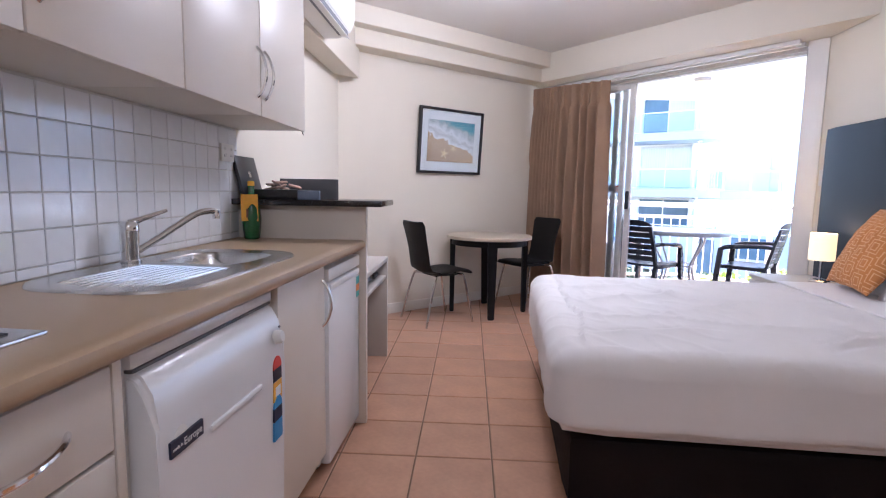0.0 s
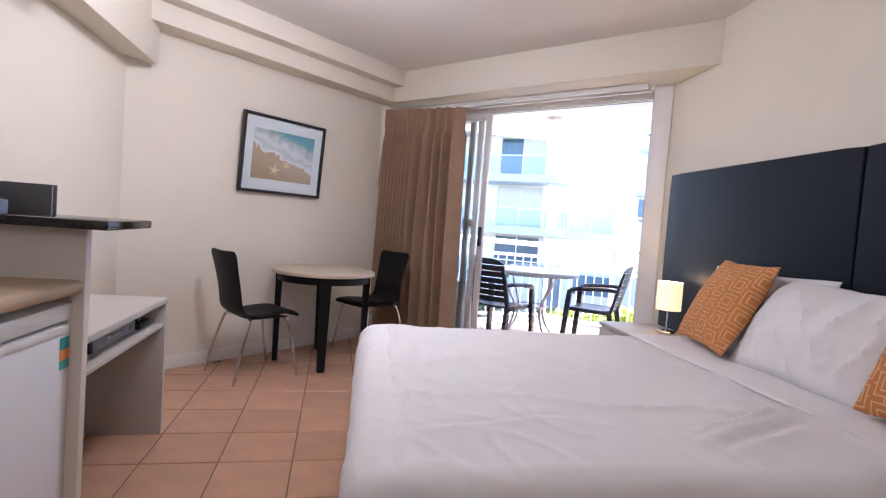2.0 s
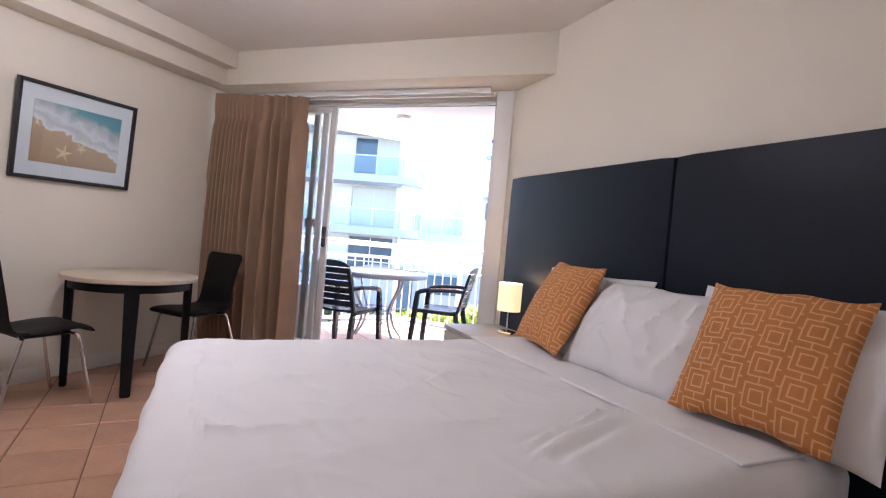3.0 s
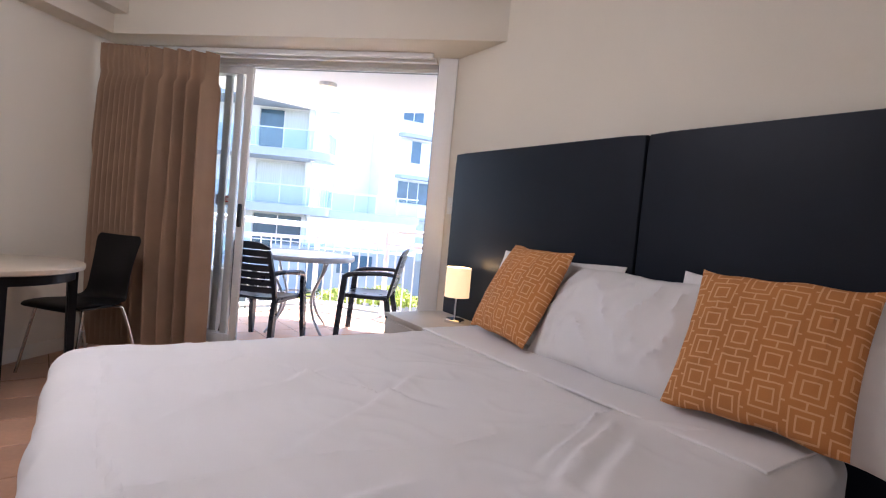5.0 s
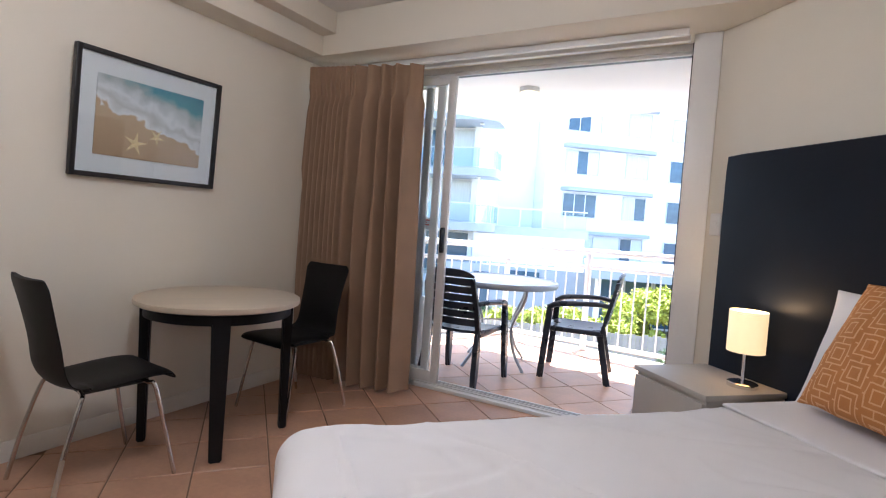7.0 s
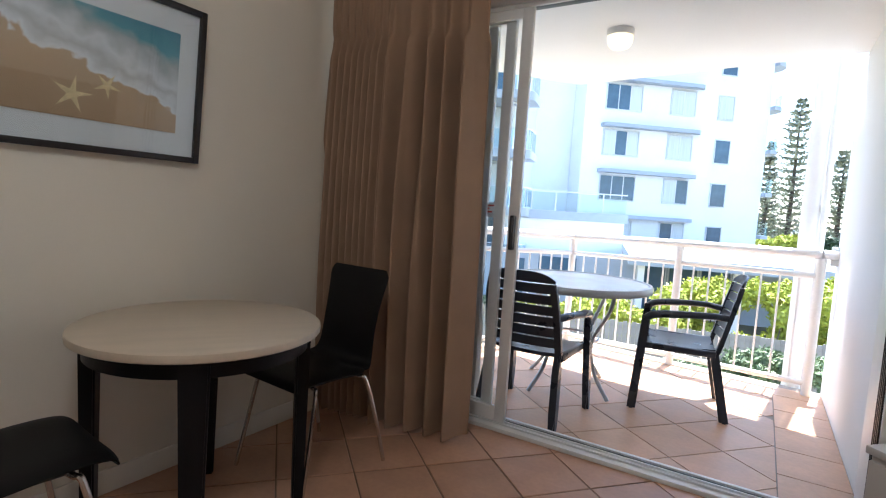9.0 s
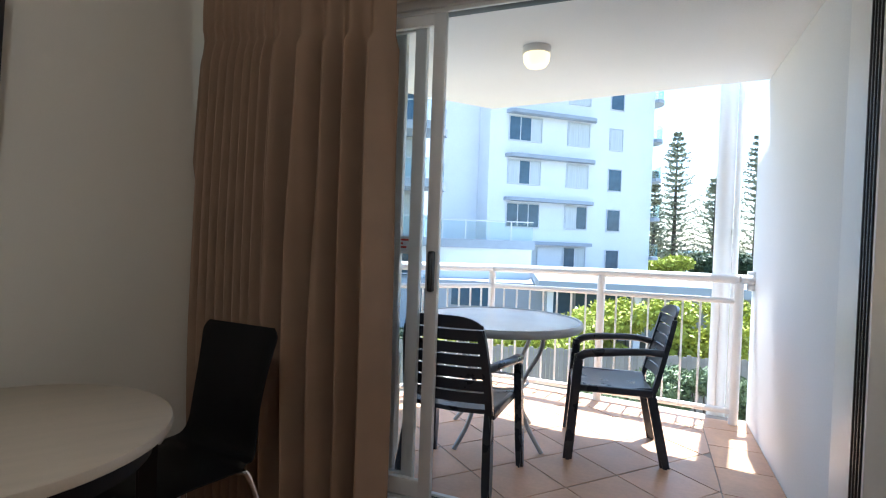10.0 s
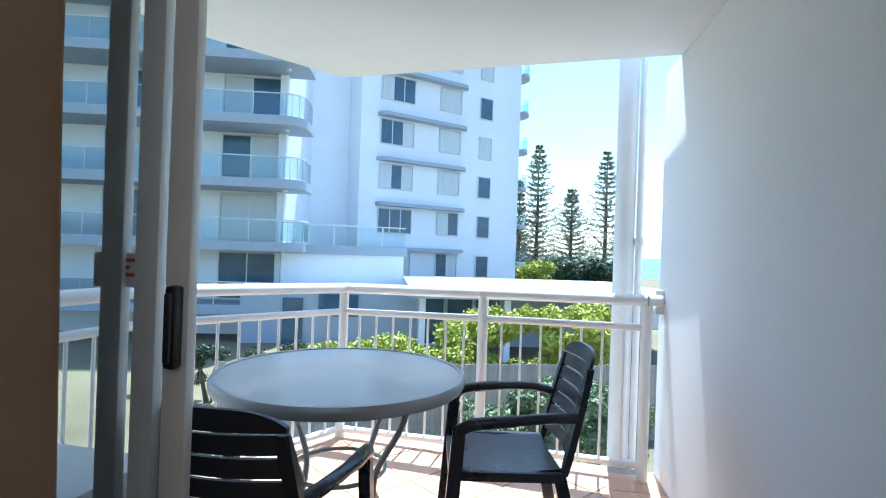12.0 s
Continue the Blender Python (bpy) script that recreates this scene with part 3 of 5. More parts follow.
bmesh.ops.bevel(bm, geom=[e for e in bm.edges if abs(e.verts[0].co.y - e.verts[1].co.y) < 0.01 and e.verts[0].co.x > 0], offset=0.012, segments=3, affect="EDGES")
door = part("door", bm, APPL, dw, "curved white front door")
# dark grey strip stands in for the shade between door and top
kbox("lid_gap_shade", (-0.02, 0.012, 0.808), (0.003, 0.598, 0.814), GREYBOX, dw, 0.0)
kbox("top", (W + 0.03, 0.004, 0.815), (0.006, 0.606, 0.845), APPL, dw, 0.008)
kbox("grip", (0.036, 0.19, 0.615), (0.050, 0.44, 0.632), APPL, door, 0.006)
lathe("knob", [(0.019, 0), (0.019, 0.016), (0.015, 0.022), (0.0, 0.022)], PLASTIC, door, m=pose(0.040, 0.545, 0.725, 0, 78, 0))
kbox("indicator", (0.037, 0.572, 0.745), (0.042, 0.578, 0.751), GREYBOX, door, 0.001)
lathe("badge", [(0.022, 0), (0.022, 0.001), (0.0, 0.001)], PLASTIC, door, m=pose(0.0435, 0.085, 0.66, 0, 88, 0))
sk = kbox("sticker", (0.0385, 0.045, 0.632), (0.0485, 0.155, 0.664), NAVY, door, 0.0, "dark sticker with white lettering")


def lettering(text, size, material, parent, m, name="lettering"):
    cu = bpy.data.curves.new(name, "FONT")
    cu.body, cu.size, cu.extrude = text, size, 0.0004
    ob = new("temp", cu)
    dg = bpy.context.evaluated_depsgraph_get()
    me = bpy.data.meshes.new_from_object(ob.evaluated_get(dg))
    bpy.data.objects.remove(ob)
    return link(name, me, material, parent, m=m, smooth=False)


lettering("Europe", 0.022, PRINTW, sk, pose(0.049, 0.085, 0.641, 90, 0, 90))
lettering("made in", 0.010, PRINTW, sk, pose(0.049, 0.050, 0.644, 90, 0, 90))
for y0, z0, z1, mm in ((0.515, 0.43, 0.485, BLUEP), (0.515, 0.487, 0.525, NAVY), (0.515, 0.545, 0.60, YELLOW), (0.515, 0.602, 0.638, NAVY)):
    kbox("energy_label", (0.0385, y0, z0), (0.0455, y0 + 0.055, z1), mm, door, 0.0, "printed energy rating label")
for zc, mm in ((0.638, RED), (0.525, BLUEP)):
    bm = bmesh.new()
    pts = [(0.0458, 0.5425 + 0.0275 * math.cos(a), zc + 0.034 * math.sin(a)) for a in [math.pi * i / 14 for i in range(15)]]
    f = bm.faces.new([bm.verts.new(p) for p in pts])
    ex = bmesh.ops.extrude_face_region(bm, geom=[f])
    for v in [g for g in ex["geom"] if isinstance(g, bmesh.types.BMVert)]:
        v.co.x -= 0.006
    part("rating_arc", bm, mm, door, "half round star rating")
kbox("label_text", (0.0455, 0.527, 0.558), (0.0462, 0.560, 0.585), PRINTW, door, 0.0)

# cupboard between dishwasher and fridge
cu1 = bthing("base_cabinet", 0, -0.965, 0, "cream laminate cupboard under the sink", "cabinet")
kbox("body", (W + 0.01, 0.0, 0.10), (-0.04, 0.455, 0.74), LAMINATE, cu1)
kbox("front_rail", (-0.075, 0.0, 0.741), (-0.04, 0.455, 0.856), LAMINATE, cu1)
kbox("plinth", (W + 0.05, 0.0, 0.0), (-0.09, 0.455, 0.10), GREYLAM, cu1)
cd = kbox("door", (-0.038, 0.012, 0.105), (-0.016, 0.449, 0.848), LAMINATE, cu1, 0.003)
bow_handle(cd, (-0.016, 0.418, 0.625), (-0.016, 0.418, 0.80), (0.036, 0, 0))

# bar fridge
fr = bthing("bar_fridge", 0, -0.495, 0, "small white bar fridge under the worktop", "fridge")
kbox("body", (W + 0.03, 0.006, 0.025), (-0.055, 0.478, 0.83), APPL, fr, 0.006)
fd = kbox("door", (-0.052, 0.006, 0.04), (-0.008, 0.478, 0.775), APPL, fr, 0.012)
kbox("top_panel", (W + 0.03, 0.004, 0.782), (-0.006, 0.480, 0.834), PLASTIC, fr, 0.008)
kbox("handle_recess", (-0.012, 0.02, 0.748), (-0.003, 0.46, 0.772), PLASTIC, fd, 0.006)
for z0, z1, mm in ((0.700, 0.735, TEALP), (0.668, 0.699, ORANGEP), (0.640, 0.667, TEALP)):
    kbox("sticker", (-0.009, 0.418, z0), (-0.0068, 0.468, z1), mm, fd, 0.0, "small coloured sticker")
for y in (0.05, 0.43):
    lathe("foot", [(0.018, 0), (0.018, 0.03)], BLACKP, fr, m=pose(-0.09, y, 0))

# partition with raised granite shelf
pn = kthing("partition", 0, 0.03, 0, "cream partition panel beside the fridge with raised shelf", "partition")
kbox("end_panel", (W + 0.002, 0.0, 0.0), (0.0, 0.036, 1.075), LAMINATE, pn, 0.003)
kbox("back_panel", (W + 0.002, 0.036, 0.902), (-0.25, 0.30, 1.075), LAMINATE, pn, 0.003)
gs = kbox("granite_shelf", (W + 0.002, -0.045, 1.077), (0.085, 0.33, 1.105), GRANITE, None, 0.005)
gs.matrix_basis = KM
tagged(gs, "polished black granite shelf on the partition", "shelf")

# desk with a shelf
dk = kthing("desk", 0, 0.038, 0, "grey laminate desk unit with open shelf against the wall", "desk")
kbox("top", (W + 0.002, 0.0, 0.672), (-0.06, 1.05, 0.70), GREYLAM, dk)
kbox("shelf", (W + 0.002, 0.0, 0.552), (-0.07, 1.02, 0.574), GREYLAM, dk)
kbox("end_panel", (W + 0.002, 1.02, 0.0), (-0.06, 1.05, 0.672), GREYLAM, dk)
kbox("apron", (W + 0.002, 0.0, 0.02), (W + 0.02, 1.02, 0.552), GREYLAM, dk)
dv = kthing("disc_player", -0.30, 0.62, 0.576, "black disc player on the desk shelf", "disc player")
kbox("case", (-0.17, -0.21, 0.006), (0.17, 0.21, 0.062), BLACKP, dv, 0.004)
kbox("front", (0.17, -0.21, 0.008), (0.178, 0.21, 0.060), GREYBOX, dv, 0.002)
kbox("tray", (0.178, -0.09, 0.035), (0.181, 0.06, 0.050), SATIN, dv, 0.001)
lathe("knob", [(0.014, 0), (0.013, 0.01), (0, 0.01)], SATIN, dv, m=pose(0.178, 0.15, 0.033, 0, 90, 0))
dv2 = kthing("phone", -0.20, 0.93, 0.576, "small black telephone on the desk shelf", "telephone")
kbox("case", (-0.08, -0.07, 0.0), (0.09, 0.07, 0.035), BLACKP, dv2, 0.01)
kbox("handset", (-0.07, -0.065, 0.036), (0.08, -0.02, 0.062), BLACKP, dv2, 0.012)

# upper cupboards
edges = [-2.50, -2.00, -1.48, -0.965, -0.44, 0.085]
for i in range(len(edges) - 1):
    a, b = edges[i], edges[i + 1]
    uc = kthing("wall_cabinet", 0, a, 1.43, "cream laminate wall cupboard over the worktop", "cabinet", "wall cupboards")
    kbox("body", (W + 0.002, 0.001, 0.0), (-0.325, b - a - 0.001, 0.643), LAMINATE, uc, 0.002)
    dd = kbox("door", (-0.323, 0.003, -0.004), (-0.304, b - a - 0.003, 0.643), LAMINATE, uc, 0.003)
    yy = (b - a - 0.03) if i % 2 == 1 else 0.03
    if i >= 3:
        yy = (b - a - 0.035) if i == 3 else 0.035
    bow_handle(dd, (-0.304, yy, 0.06), (-0.304, yy, 0.24), (0.036, 0, 0))

hk = kthing("cupboard_hook", -0.315, 0.07, 1.43, "tiny metal hook under the wall cupboard", "hook")
tube("hook", [(0, 0, 0.0), (0, 0, -0.012), (0.004, 0.006, -0.02)], 0.0025, SATIN, hk, 6)

# splashback tiles
sb = kbox("splashback", (W - 0.001, -2.7, 0.917), (W + 0.003, 0.03, 1.43), GROUT3, None, 0.0)
sb.matrix_basis = KM
struct(sb, "white glazed tile splashback")

# sink, tap
sn = bthing("sink", SINK_X, SINK_Y, 0.902, "stainless steel sink with drainer in the worktop", "sink")


def rrect(hx, hy, r, n=8):
    out = []
    for cx, cy, a0 in ((hx - r, hy - r, 0), (-hx + r, hy - r, 90), (-hx + r, -hy + r, 180), (hx - r, -hy + r, 270)):
        for k in range(n + 1):
            a = radians(a0 + 90 * k / n)
            out.append((cx + r * math.cos(a), cy + r * math.sin(a)))
    return out


def basin(name, rings, material, parent, label=""):
    """Nested rounded outlines joined into a pressed metal form."""
    verts, faces = [], []
    n = len(rings[0][0])
    for pts, z in rings:
        verts += [(x, y, z) for x, y in pts]
    for i in range(len(rings) - 1):
        for k in range(n):
            faces.append((i * n + k, i * n + (k + 1) % n, (i + 1) * n + (k + 1) % n, (i + 1) * n + k))
    faces.append(tuple(range((len(rings) - 1) * n, len(rings) * n)))
    return link(name, raw(name, verts, faces), material, parent, label)


def shift(pts, dx, dy):
    return [(x + dx, y + dy) for x, y in pts]


SX, SY = 0.225, 0.41


def ring_between(outer, inner, zo, zi):
    """Flat pressed sheet between an outer and an inner outline of equal count."""
    n = len(outer)
    return [(*p, zo) for p in outer] + [(*p, zi) for p in inner], [(k, (k + 1) % n, n + (k + 1) % n, n + k) for k in range(n)]


hole = shift(rrect(0.146, 0.146, 0.075), 0, BOWL_DY)
vs, fs = ring_between(rrect(SX - 0.012, SY - 0.012, 0.14), hole, 0.005, 0.004)
link("deck", raw("deck", vs, fs), STEEL, sn)
basin_pts = [(rrect(SX, SY, 0.15), 0.0), (rrect(SX - 0.003, SY - 0.003, 0.148), 0.006), (rrect(SX - 0.012, SY - 0.012, 0.14), 0.005)]
vs, fs = [], []
for q, (pts, z) in enumerate(basin_pts):
    vs += [(x, y, z) for x, y in pts]
    n = len(pts)
    if q:
        fs += [((q - 1) * n + k, (q - 1) * n + (k + 1) % n, q * n + (k + 1) % n, q * n + k) for k in range(n)]
link("rim", raw("rim", vs, fs), STEEL, sn)
basin("bowl", [(hole, 0.004), (shift(rrect(0.141, 0.141, 0.072), 0, BOWL_DY), -0.004), (shift(rrect(0.132, 0.132, 0.068), 0, BOWL_DY), -0.105), (shift(rrect(0.11, 0.11, 0.055), 0, BOWL_DY), -0.128), (shift(rrect(0.03, 0.03, 0.029), 0, BOWL_DY), -0.132)], STEEL, sn, "deep pressed steel bowl")
lathe("drain", [(0.028, -0.131), (0.026, -0.128), (0.018, -0.130), (0, -0.130)], CHROME, sn, 20, m=pose(0, BOWL_DY, 0))
for k in range(11):
    x = -0.13 + k * 0.025
    y0 = -0.36 + 0.04 * abs(k - 5) / 5
    tube("drainer_rib", [(x, y0, 0.003), (x + 0.004, y0 + 0.03, 0.0055), (x + 0.02, -0.04, 0.006), (x + 0.02, -0.01, 0.003)], 0.0034, STEEL, sn, 6)
tp = bthing("mixer_tap", -0.495, -0.93, 0.907, "chrome single lever mixer tap with long spout", "tap")
lathe("body", [(0.030, 0), (0.030, 0.006), (0.025, 0.010), (0.025, 0.088), (0.027, 0.095), (0.027, 0.112), (0.02, 0.125), (0.0, 0.128)], CHROME, tp)
tube("spout", curve_pts([(0.015, 0.015, 0.035), (0.055, 0.07, 0.075), (0.115, 0.155, 0.138), (0.145, 0.20, 0.152), (0.158, 0.222, 0.148)]), [0.011] * 21 + [0.0105] * 20, CHROME, tp)
lathe("nozzle", [(0.012, 0), (0.013, 0.02), (0.012, 0.028), (0.0, 0.03)], CHROME, tp, m=pose(0.158, 0.222, 0.125))
tube("lever", curve_pts([(0.0, 0.0, 0.118), (0.03, 0.05, 0.138), (0.055, 0.105, 0.155)], 6), [0.012, 0.012, 0.011, 0.010, 0.009, 0.009, 0.008, 0.008, 0.007, 0.007, 0.006, 0.006, 0.005], CHROME, tp)

# electric hob
hb = bthing("hob", -0.335, -1.95, 0.902, "small electric hob with steel rim in the worktop", "hob")
kbox("plate", (-0.235, -0.29, 0.0), (0.235, 0.29, 0.008), STEEL, hb, 0.006)
kbox("glass_top", (-0.20, -0.255, 0.008), (0.20, 0.255, 0.011), BLACKP, hb, 0.002)
for x, y in ((0.15, 0.20), (0.15, 0.10)):
    lathe("knob", [(0.024, 0), (0.022, 0.022), (0.018, 0.026), (0, 0.026)], PLASTIC, hb, m=pose(x, y, 0.011))
for x, y in ((-0.07, 0.09), (-0.04, -0.14)):
    lathe("hotplate", [(0.085, 0), (0.085, 0.006), (0.075, 0.008), (0, 0.008)], BLACKP, hb, m=pose(x, y, 0.011))

# power outlet
po = kthing("power_outlet", W + 0.009, -0.088, 1.272, "white double power outlet on the tiles", "outlet")
kbox("plate", (0.0, -0.06, 0.0), (0.012, 0.06, 0.078), PLASTIC, po, 0.004)
for y in (-0.03, 0.03):
    kbox("switch", (0.012, y - 0.006, 0.05), (0.017, y + 0.006, 0.064), PLASTIC, po, 0.002)
    for dy in (-0.007, 0.007):
        kbox("slot", (0.0115, y + dy - 0.001, 0.02), (0.0125, y + dy + 0.001, 0.032), BLACKP, po, 0.0)

# bottle, tea box and folder on the shelf
bt = bthing("bottle", -0.50, -0.10, 0.902, "green glass bottle with a yellow paper tag", "bottle")
lathe("glass", [(0.030, 0), (0.036, 0.006), (0.042, 0.06), (0.044, 0.10), (0.040, 0.14), (0.030, 0.172), (0.017, 0.205), (0.014, 0.245)], BOTTLE, bt)
lathe("cap", [(0.0155, 0.243), (0.0155, 0.262), (0.013, 0.265), (0, 0.265)], YELLOW, bt)
tg = kbox("tag", (0.005, -0.052, 0.085), (0.0075, 0.022, 0.205), YELLOW, bt, 0.0, "yellow printed paper tag")
tg.matrix_basis = pose(0.022, -0.030, 0.0, 0, -4, -58)
kbox("tag_print", (0.0076, -0.03, 0.10), (0.0085, 0.012, 0.14), mat("brown print", (0.16, 0.07, 0.03), 0.6, vary=0.5, scale=80), tg, 0.001)
bx = kthing("tea_box", -0.43, 0.09, 1.105, "open black presentation box holding sachets", "box")
kbox("tray", (-0.11, -0.10, 0.0), (0.11, 0.12, 0.045), BLACKP, bx, 0.003)
ld = kbox("lid", (-0.115, -0.008, 0.0), (-0.095, 0.215, 0.20), BLACKP, bx, 0.003)
ld.matrix_basis = pose(-0.04, -0.10, 0.03, 0, -14, 0)
lathe("emblem", [(0.016, 0), (0.016, 0.001), (0, 0.001)], SATIN, ld, m=pose(-0.0945, 0.11, 0.11, 0, 90, 0), n=16)
random.seed(4)
for i in range(9):
    kk = kbox("sachet", (-0.03, -0.02, 0), (0.03, 0.02, 0.008), SACHET, bx, 0.003)
    kk.matrix_basis = pose(random.uniform(-0.06, 0.06), random.uniform(-0.06, 0.07), 0.045 + 0.004 * i, random.uniform(-25, 25), random.uniform(-20, 20), random.uniform(0, 180))
cb = kbox("card_packet", (-0.05, -0.03, 0), (0.05, 0.03, 0.042), BLUEGREY, None, 0.003)
cb.matrix_basis = KM @ pose(-0.27, 0.02, 1.105, 0, 0, 12)
tagged(cb, "small grey blue packet on the granite shelf", "packet")
fo = kthing("folder", -0.33, 0.24, 1.105, "dark grey folder standing on the granite shelf", "folder")
kbox("cover", (-0.14, -0.018, 0), (0.14, -0.014, 0.10), GREYBOX, fo, 0.001)
kbox("cover", (-0.14, 0.014, 0), (0.14, 0.018, 0.10), GREYBOX, fo, 0.001)
tube("spine", [(-0.14, 0, 0.0), (-0.14, 0, 0.10)], 0.019, GREYBOX, fo, 12)
kbox("pages", (-0.135, -0.013, 0.002), (0.13, 0.013, 0.095), MATBOARD, fo, 0.001)

# wall air conditioner
ac = kthing("air_conditioner", -0.455, 0.12, 2.10, "white split air conditioner on the bulkhead", "air conditioner")
bm = bmesh.new()
pr = [(0.0, 0.0), (0.10, 0.0), (0.17, 0.035), (0.195, 0.09), (0.20, 0.22), (0.18, 0.265), (0.14, 0.28), (0.0, 0.28)]
ra = [bm.verts.new((x, 0.0, z)) for x, z in pr]
rb = [bm.verts.new((x, 0.84, z)) for x, z in pr]
for i in range(len(pr)):
    j = (i + 1) % len(pr)
    bm.faces.new((ra[i], ra[j], rb[j], rb[i]))
bm.faces.new(ra[::-1]); bm.faces.new(rb)
bmesh.ops.bevel(bm, geom=bm.edges[:], offset=0.006, segments=2, affect="EDGES")
part("case", bm, PLASTIC, ac)
fl = kbox("flap", (0.0, 0.06, -0.004), (0.075, 0.78, 0.002), PLASTIC, ac, 0.002, "open white air flap")
fl.matrix_basis = pose(0.115, 0, 0.012, 0, 25, 0)
kbox("outlet_slot", (0.10, 0.06, 0.004), (0.166, 0.78, 0.030), GREYBOX, ac, 0.0)

# ---- dining corner ----
tb = thing("dining_table", pose(-0.05, 5.01, 0, 0, 0, 12), "round dining table with pale top and black legs", "table")
lathe("tabletop", [(0.0, 0.712), (0.397, 0.712), (0.404, 0.716), (0.406, 0.728), (0.404, 0.740), (0.397, 0.744), (0.0, 0.744)], TABLETOP, tb, 64)
lathe("apron", [(0.335, 0.655), (0.36, 0.655), (0.36, 0.712), (0.335, 0.712)], DARKWOOD, tb, 48, "curved black apron under the top")
for a in (-4, 86, 176, 266):
    lg = bmesh.new()
    bmesh.ops.create_cube(lg, size=1)
    for v in lg.verts:
        up = v.co.z > 0
        wid = 0.088 if up else 0.058
        v.co = Vector((v.co.x * (0.05 if up else 0.04) + (0.345 if up else 0.345), v.co.y * wid, 0.712 if up else 0.0))
    bmesh.ops.bevel(lg, geom=lg.edges[:], offset=0.006, segments=2, affect="EDGES")
    part("leg", lg, DARKWOOD, tb, m=pose(0, 0, 0, 0, 0, a))


def dining_chair(m):
    """Moulded black shell seat and back on bent metal legs; front is +y."""
    ch = thing("dining_chair", m, "black upholstered shell chair with satin metal legs", "chair", "chairs round the dining table")
    nu, nv = 16, 34
    line = curve_pts([(0, 0.225, 0.425), (0, 0.205, 0.448), (0, 0.10, 0.452), (0, -0.08, 0.438), (0, -0.165, 0.445), (0, -0.205, 0.50), (0, -0.225, 0.62), (0, -0.255, 0.76), (0, -0.285, 0.885)], 8)
    verts, faces = [], []
    cnt = len(line)
    for side in (0, 1):
        for i, p in enumerate(line):
            f = i / (cnt - 1)
            d = (line[min(i + 1, cnt - 1)] - line[max(i - 1, 0)]).normalized()
            nrm = Vector((0, -d.z, d.y))
            hw = 0.205 if f < 0.45 else 0.205 - 0.03 * math.sin((f - 0.45) / 0.55 * math.pi) - 0.015 * (f - 0.45)
            if f > 0.955:
                hw -= 0.03 * ((f - 0.955) / 0.045) ** 2
            if f < 0.05:
                hw -= 0.03 * ((0.05 - f) / 0.05) ** 2
            for k in range(nu + 1):
                s = k / nu * 2 - 1
                curl = 0.022 * s * s
                edge = (1 - abs(s) ** 6)
                th = 0.004 + 0.014 * edge
                verts.append(p + Vector((s * hw, 0, 0)) + nrm * (curl * (1 if f > 0.4 else 0.3) + (th if side == 0 else 0)) * -1)
    w = nu + 1
    off = cnt * w
    for i in range(cnt - 1):
        for k in range(nu):
            a = i * w + k
            faces.append((a, a + 1, a + w + 1, a + w)); faces.append((off + a + w, off + a + w + 1, off + a + 1, off + a))
        a = i * w
        faces.append((a, a + w, off + a + w, off + a)); b = a + nu
        faces.append((b, off + b, off + b + w, b + w))
    for k in range(nu):
        faces.append((k, off + k, off + k + 1, k + 1)); b = (cnt - 1) * w + k
        faces.append((b, b + 1, off + b + 1, off + b))
    link("shell", raw("shell", verts, faces), DARKLEATHER, ch)
    for sx in (-1, 1):
        tube("leg", [Vector(p) for p in curve_pts([(sx * 0.08, 0.12, 0.425), (sx * 0.16, 0.135, 0.425), (sx * 0.19, 0.15, 0.405), (sx * 0.21, 0.19, 0.2), (sx * 0.225, 0.23, 0.0)], 6)], 0.0095, SATIN, ch, 8)
        tube("leg", [Vector(p) for p in curve_pts([(sx * 0.08, -0.10, 0.42), (sx * 0.16, -0.12, 0.42), (sx * 0.19, -0.14, 0.40), (sx * 0.21, -0.20, 0.2), (sx * 0.225, -0.245, 0.0)], 6)], 0.0095, SATIN, ch, 8)
    box("underframe", (-0.13, -0.11, 0.415), (0.13, 0.13, 0.428), BLACKP, ch, 0.004)
    return ch


ca = dining_chair(pose(-0.48, 4.605, 0, 0, 0, -50))
copy_thing(ca, pose(0.335, 5.39, 0, 0, 0, 131))

# framed beach picture; its x runs along the wall
PW, PH = 0.775, 0.615
px, py = UV(U_PIC, 0)
pc = Vector((-0.44, 5.17)); pu = (pc.x + pc.y) * Q
fx, fy = UV(U_PIC + 0.001, pu)
pic = thing("framed_picture", pose(fx, fy, 1.627, 0, 0, 45) @ pose(0, -0.024, 0, 4, 0, 0), "framed beach photograph with starfish in a black frame", "picture")
# inside this frame: x along the wall, -y into the room
for nm, lo, hi in (("frame_side", (-PW / 2, -0.032, -PH / 2), (-PW / 2 + 0.024, 0, PH / 2)), ("frame_side", (PW / 2 - 0.024, -0.032, -PH / 2), (PW / 2, 0, PH / 2)),
                   ("frame_side", (-PW / 2 + 0.024, -0.032, PH / 2 - 0.024), (PW / 2 - 0.024, 0, PH / 2)), ("frame_side", (-PW / 2 + 0.024, -0.032, -PH / 2), (PW / 2 - 0.024, 0, -PH / 2 + 0.024))):
    box(nm, lo, hi, FRAMEB, pic, 0.003)
box("mat_board", (-PW / 2 + 0.02, -0.014, -PH / 2 + 0.02), (PW / 2 - 0.02, -0.006, PH / 2 - 0.02), MATBOARD, pic, 0.0)
art = box("print", (-0.285, -0.018, -0.195), (0.285, -0.0145, 0.195), BEACH, pic, 0.0, "printed photograph of sea foam on sand")


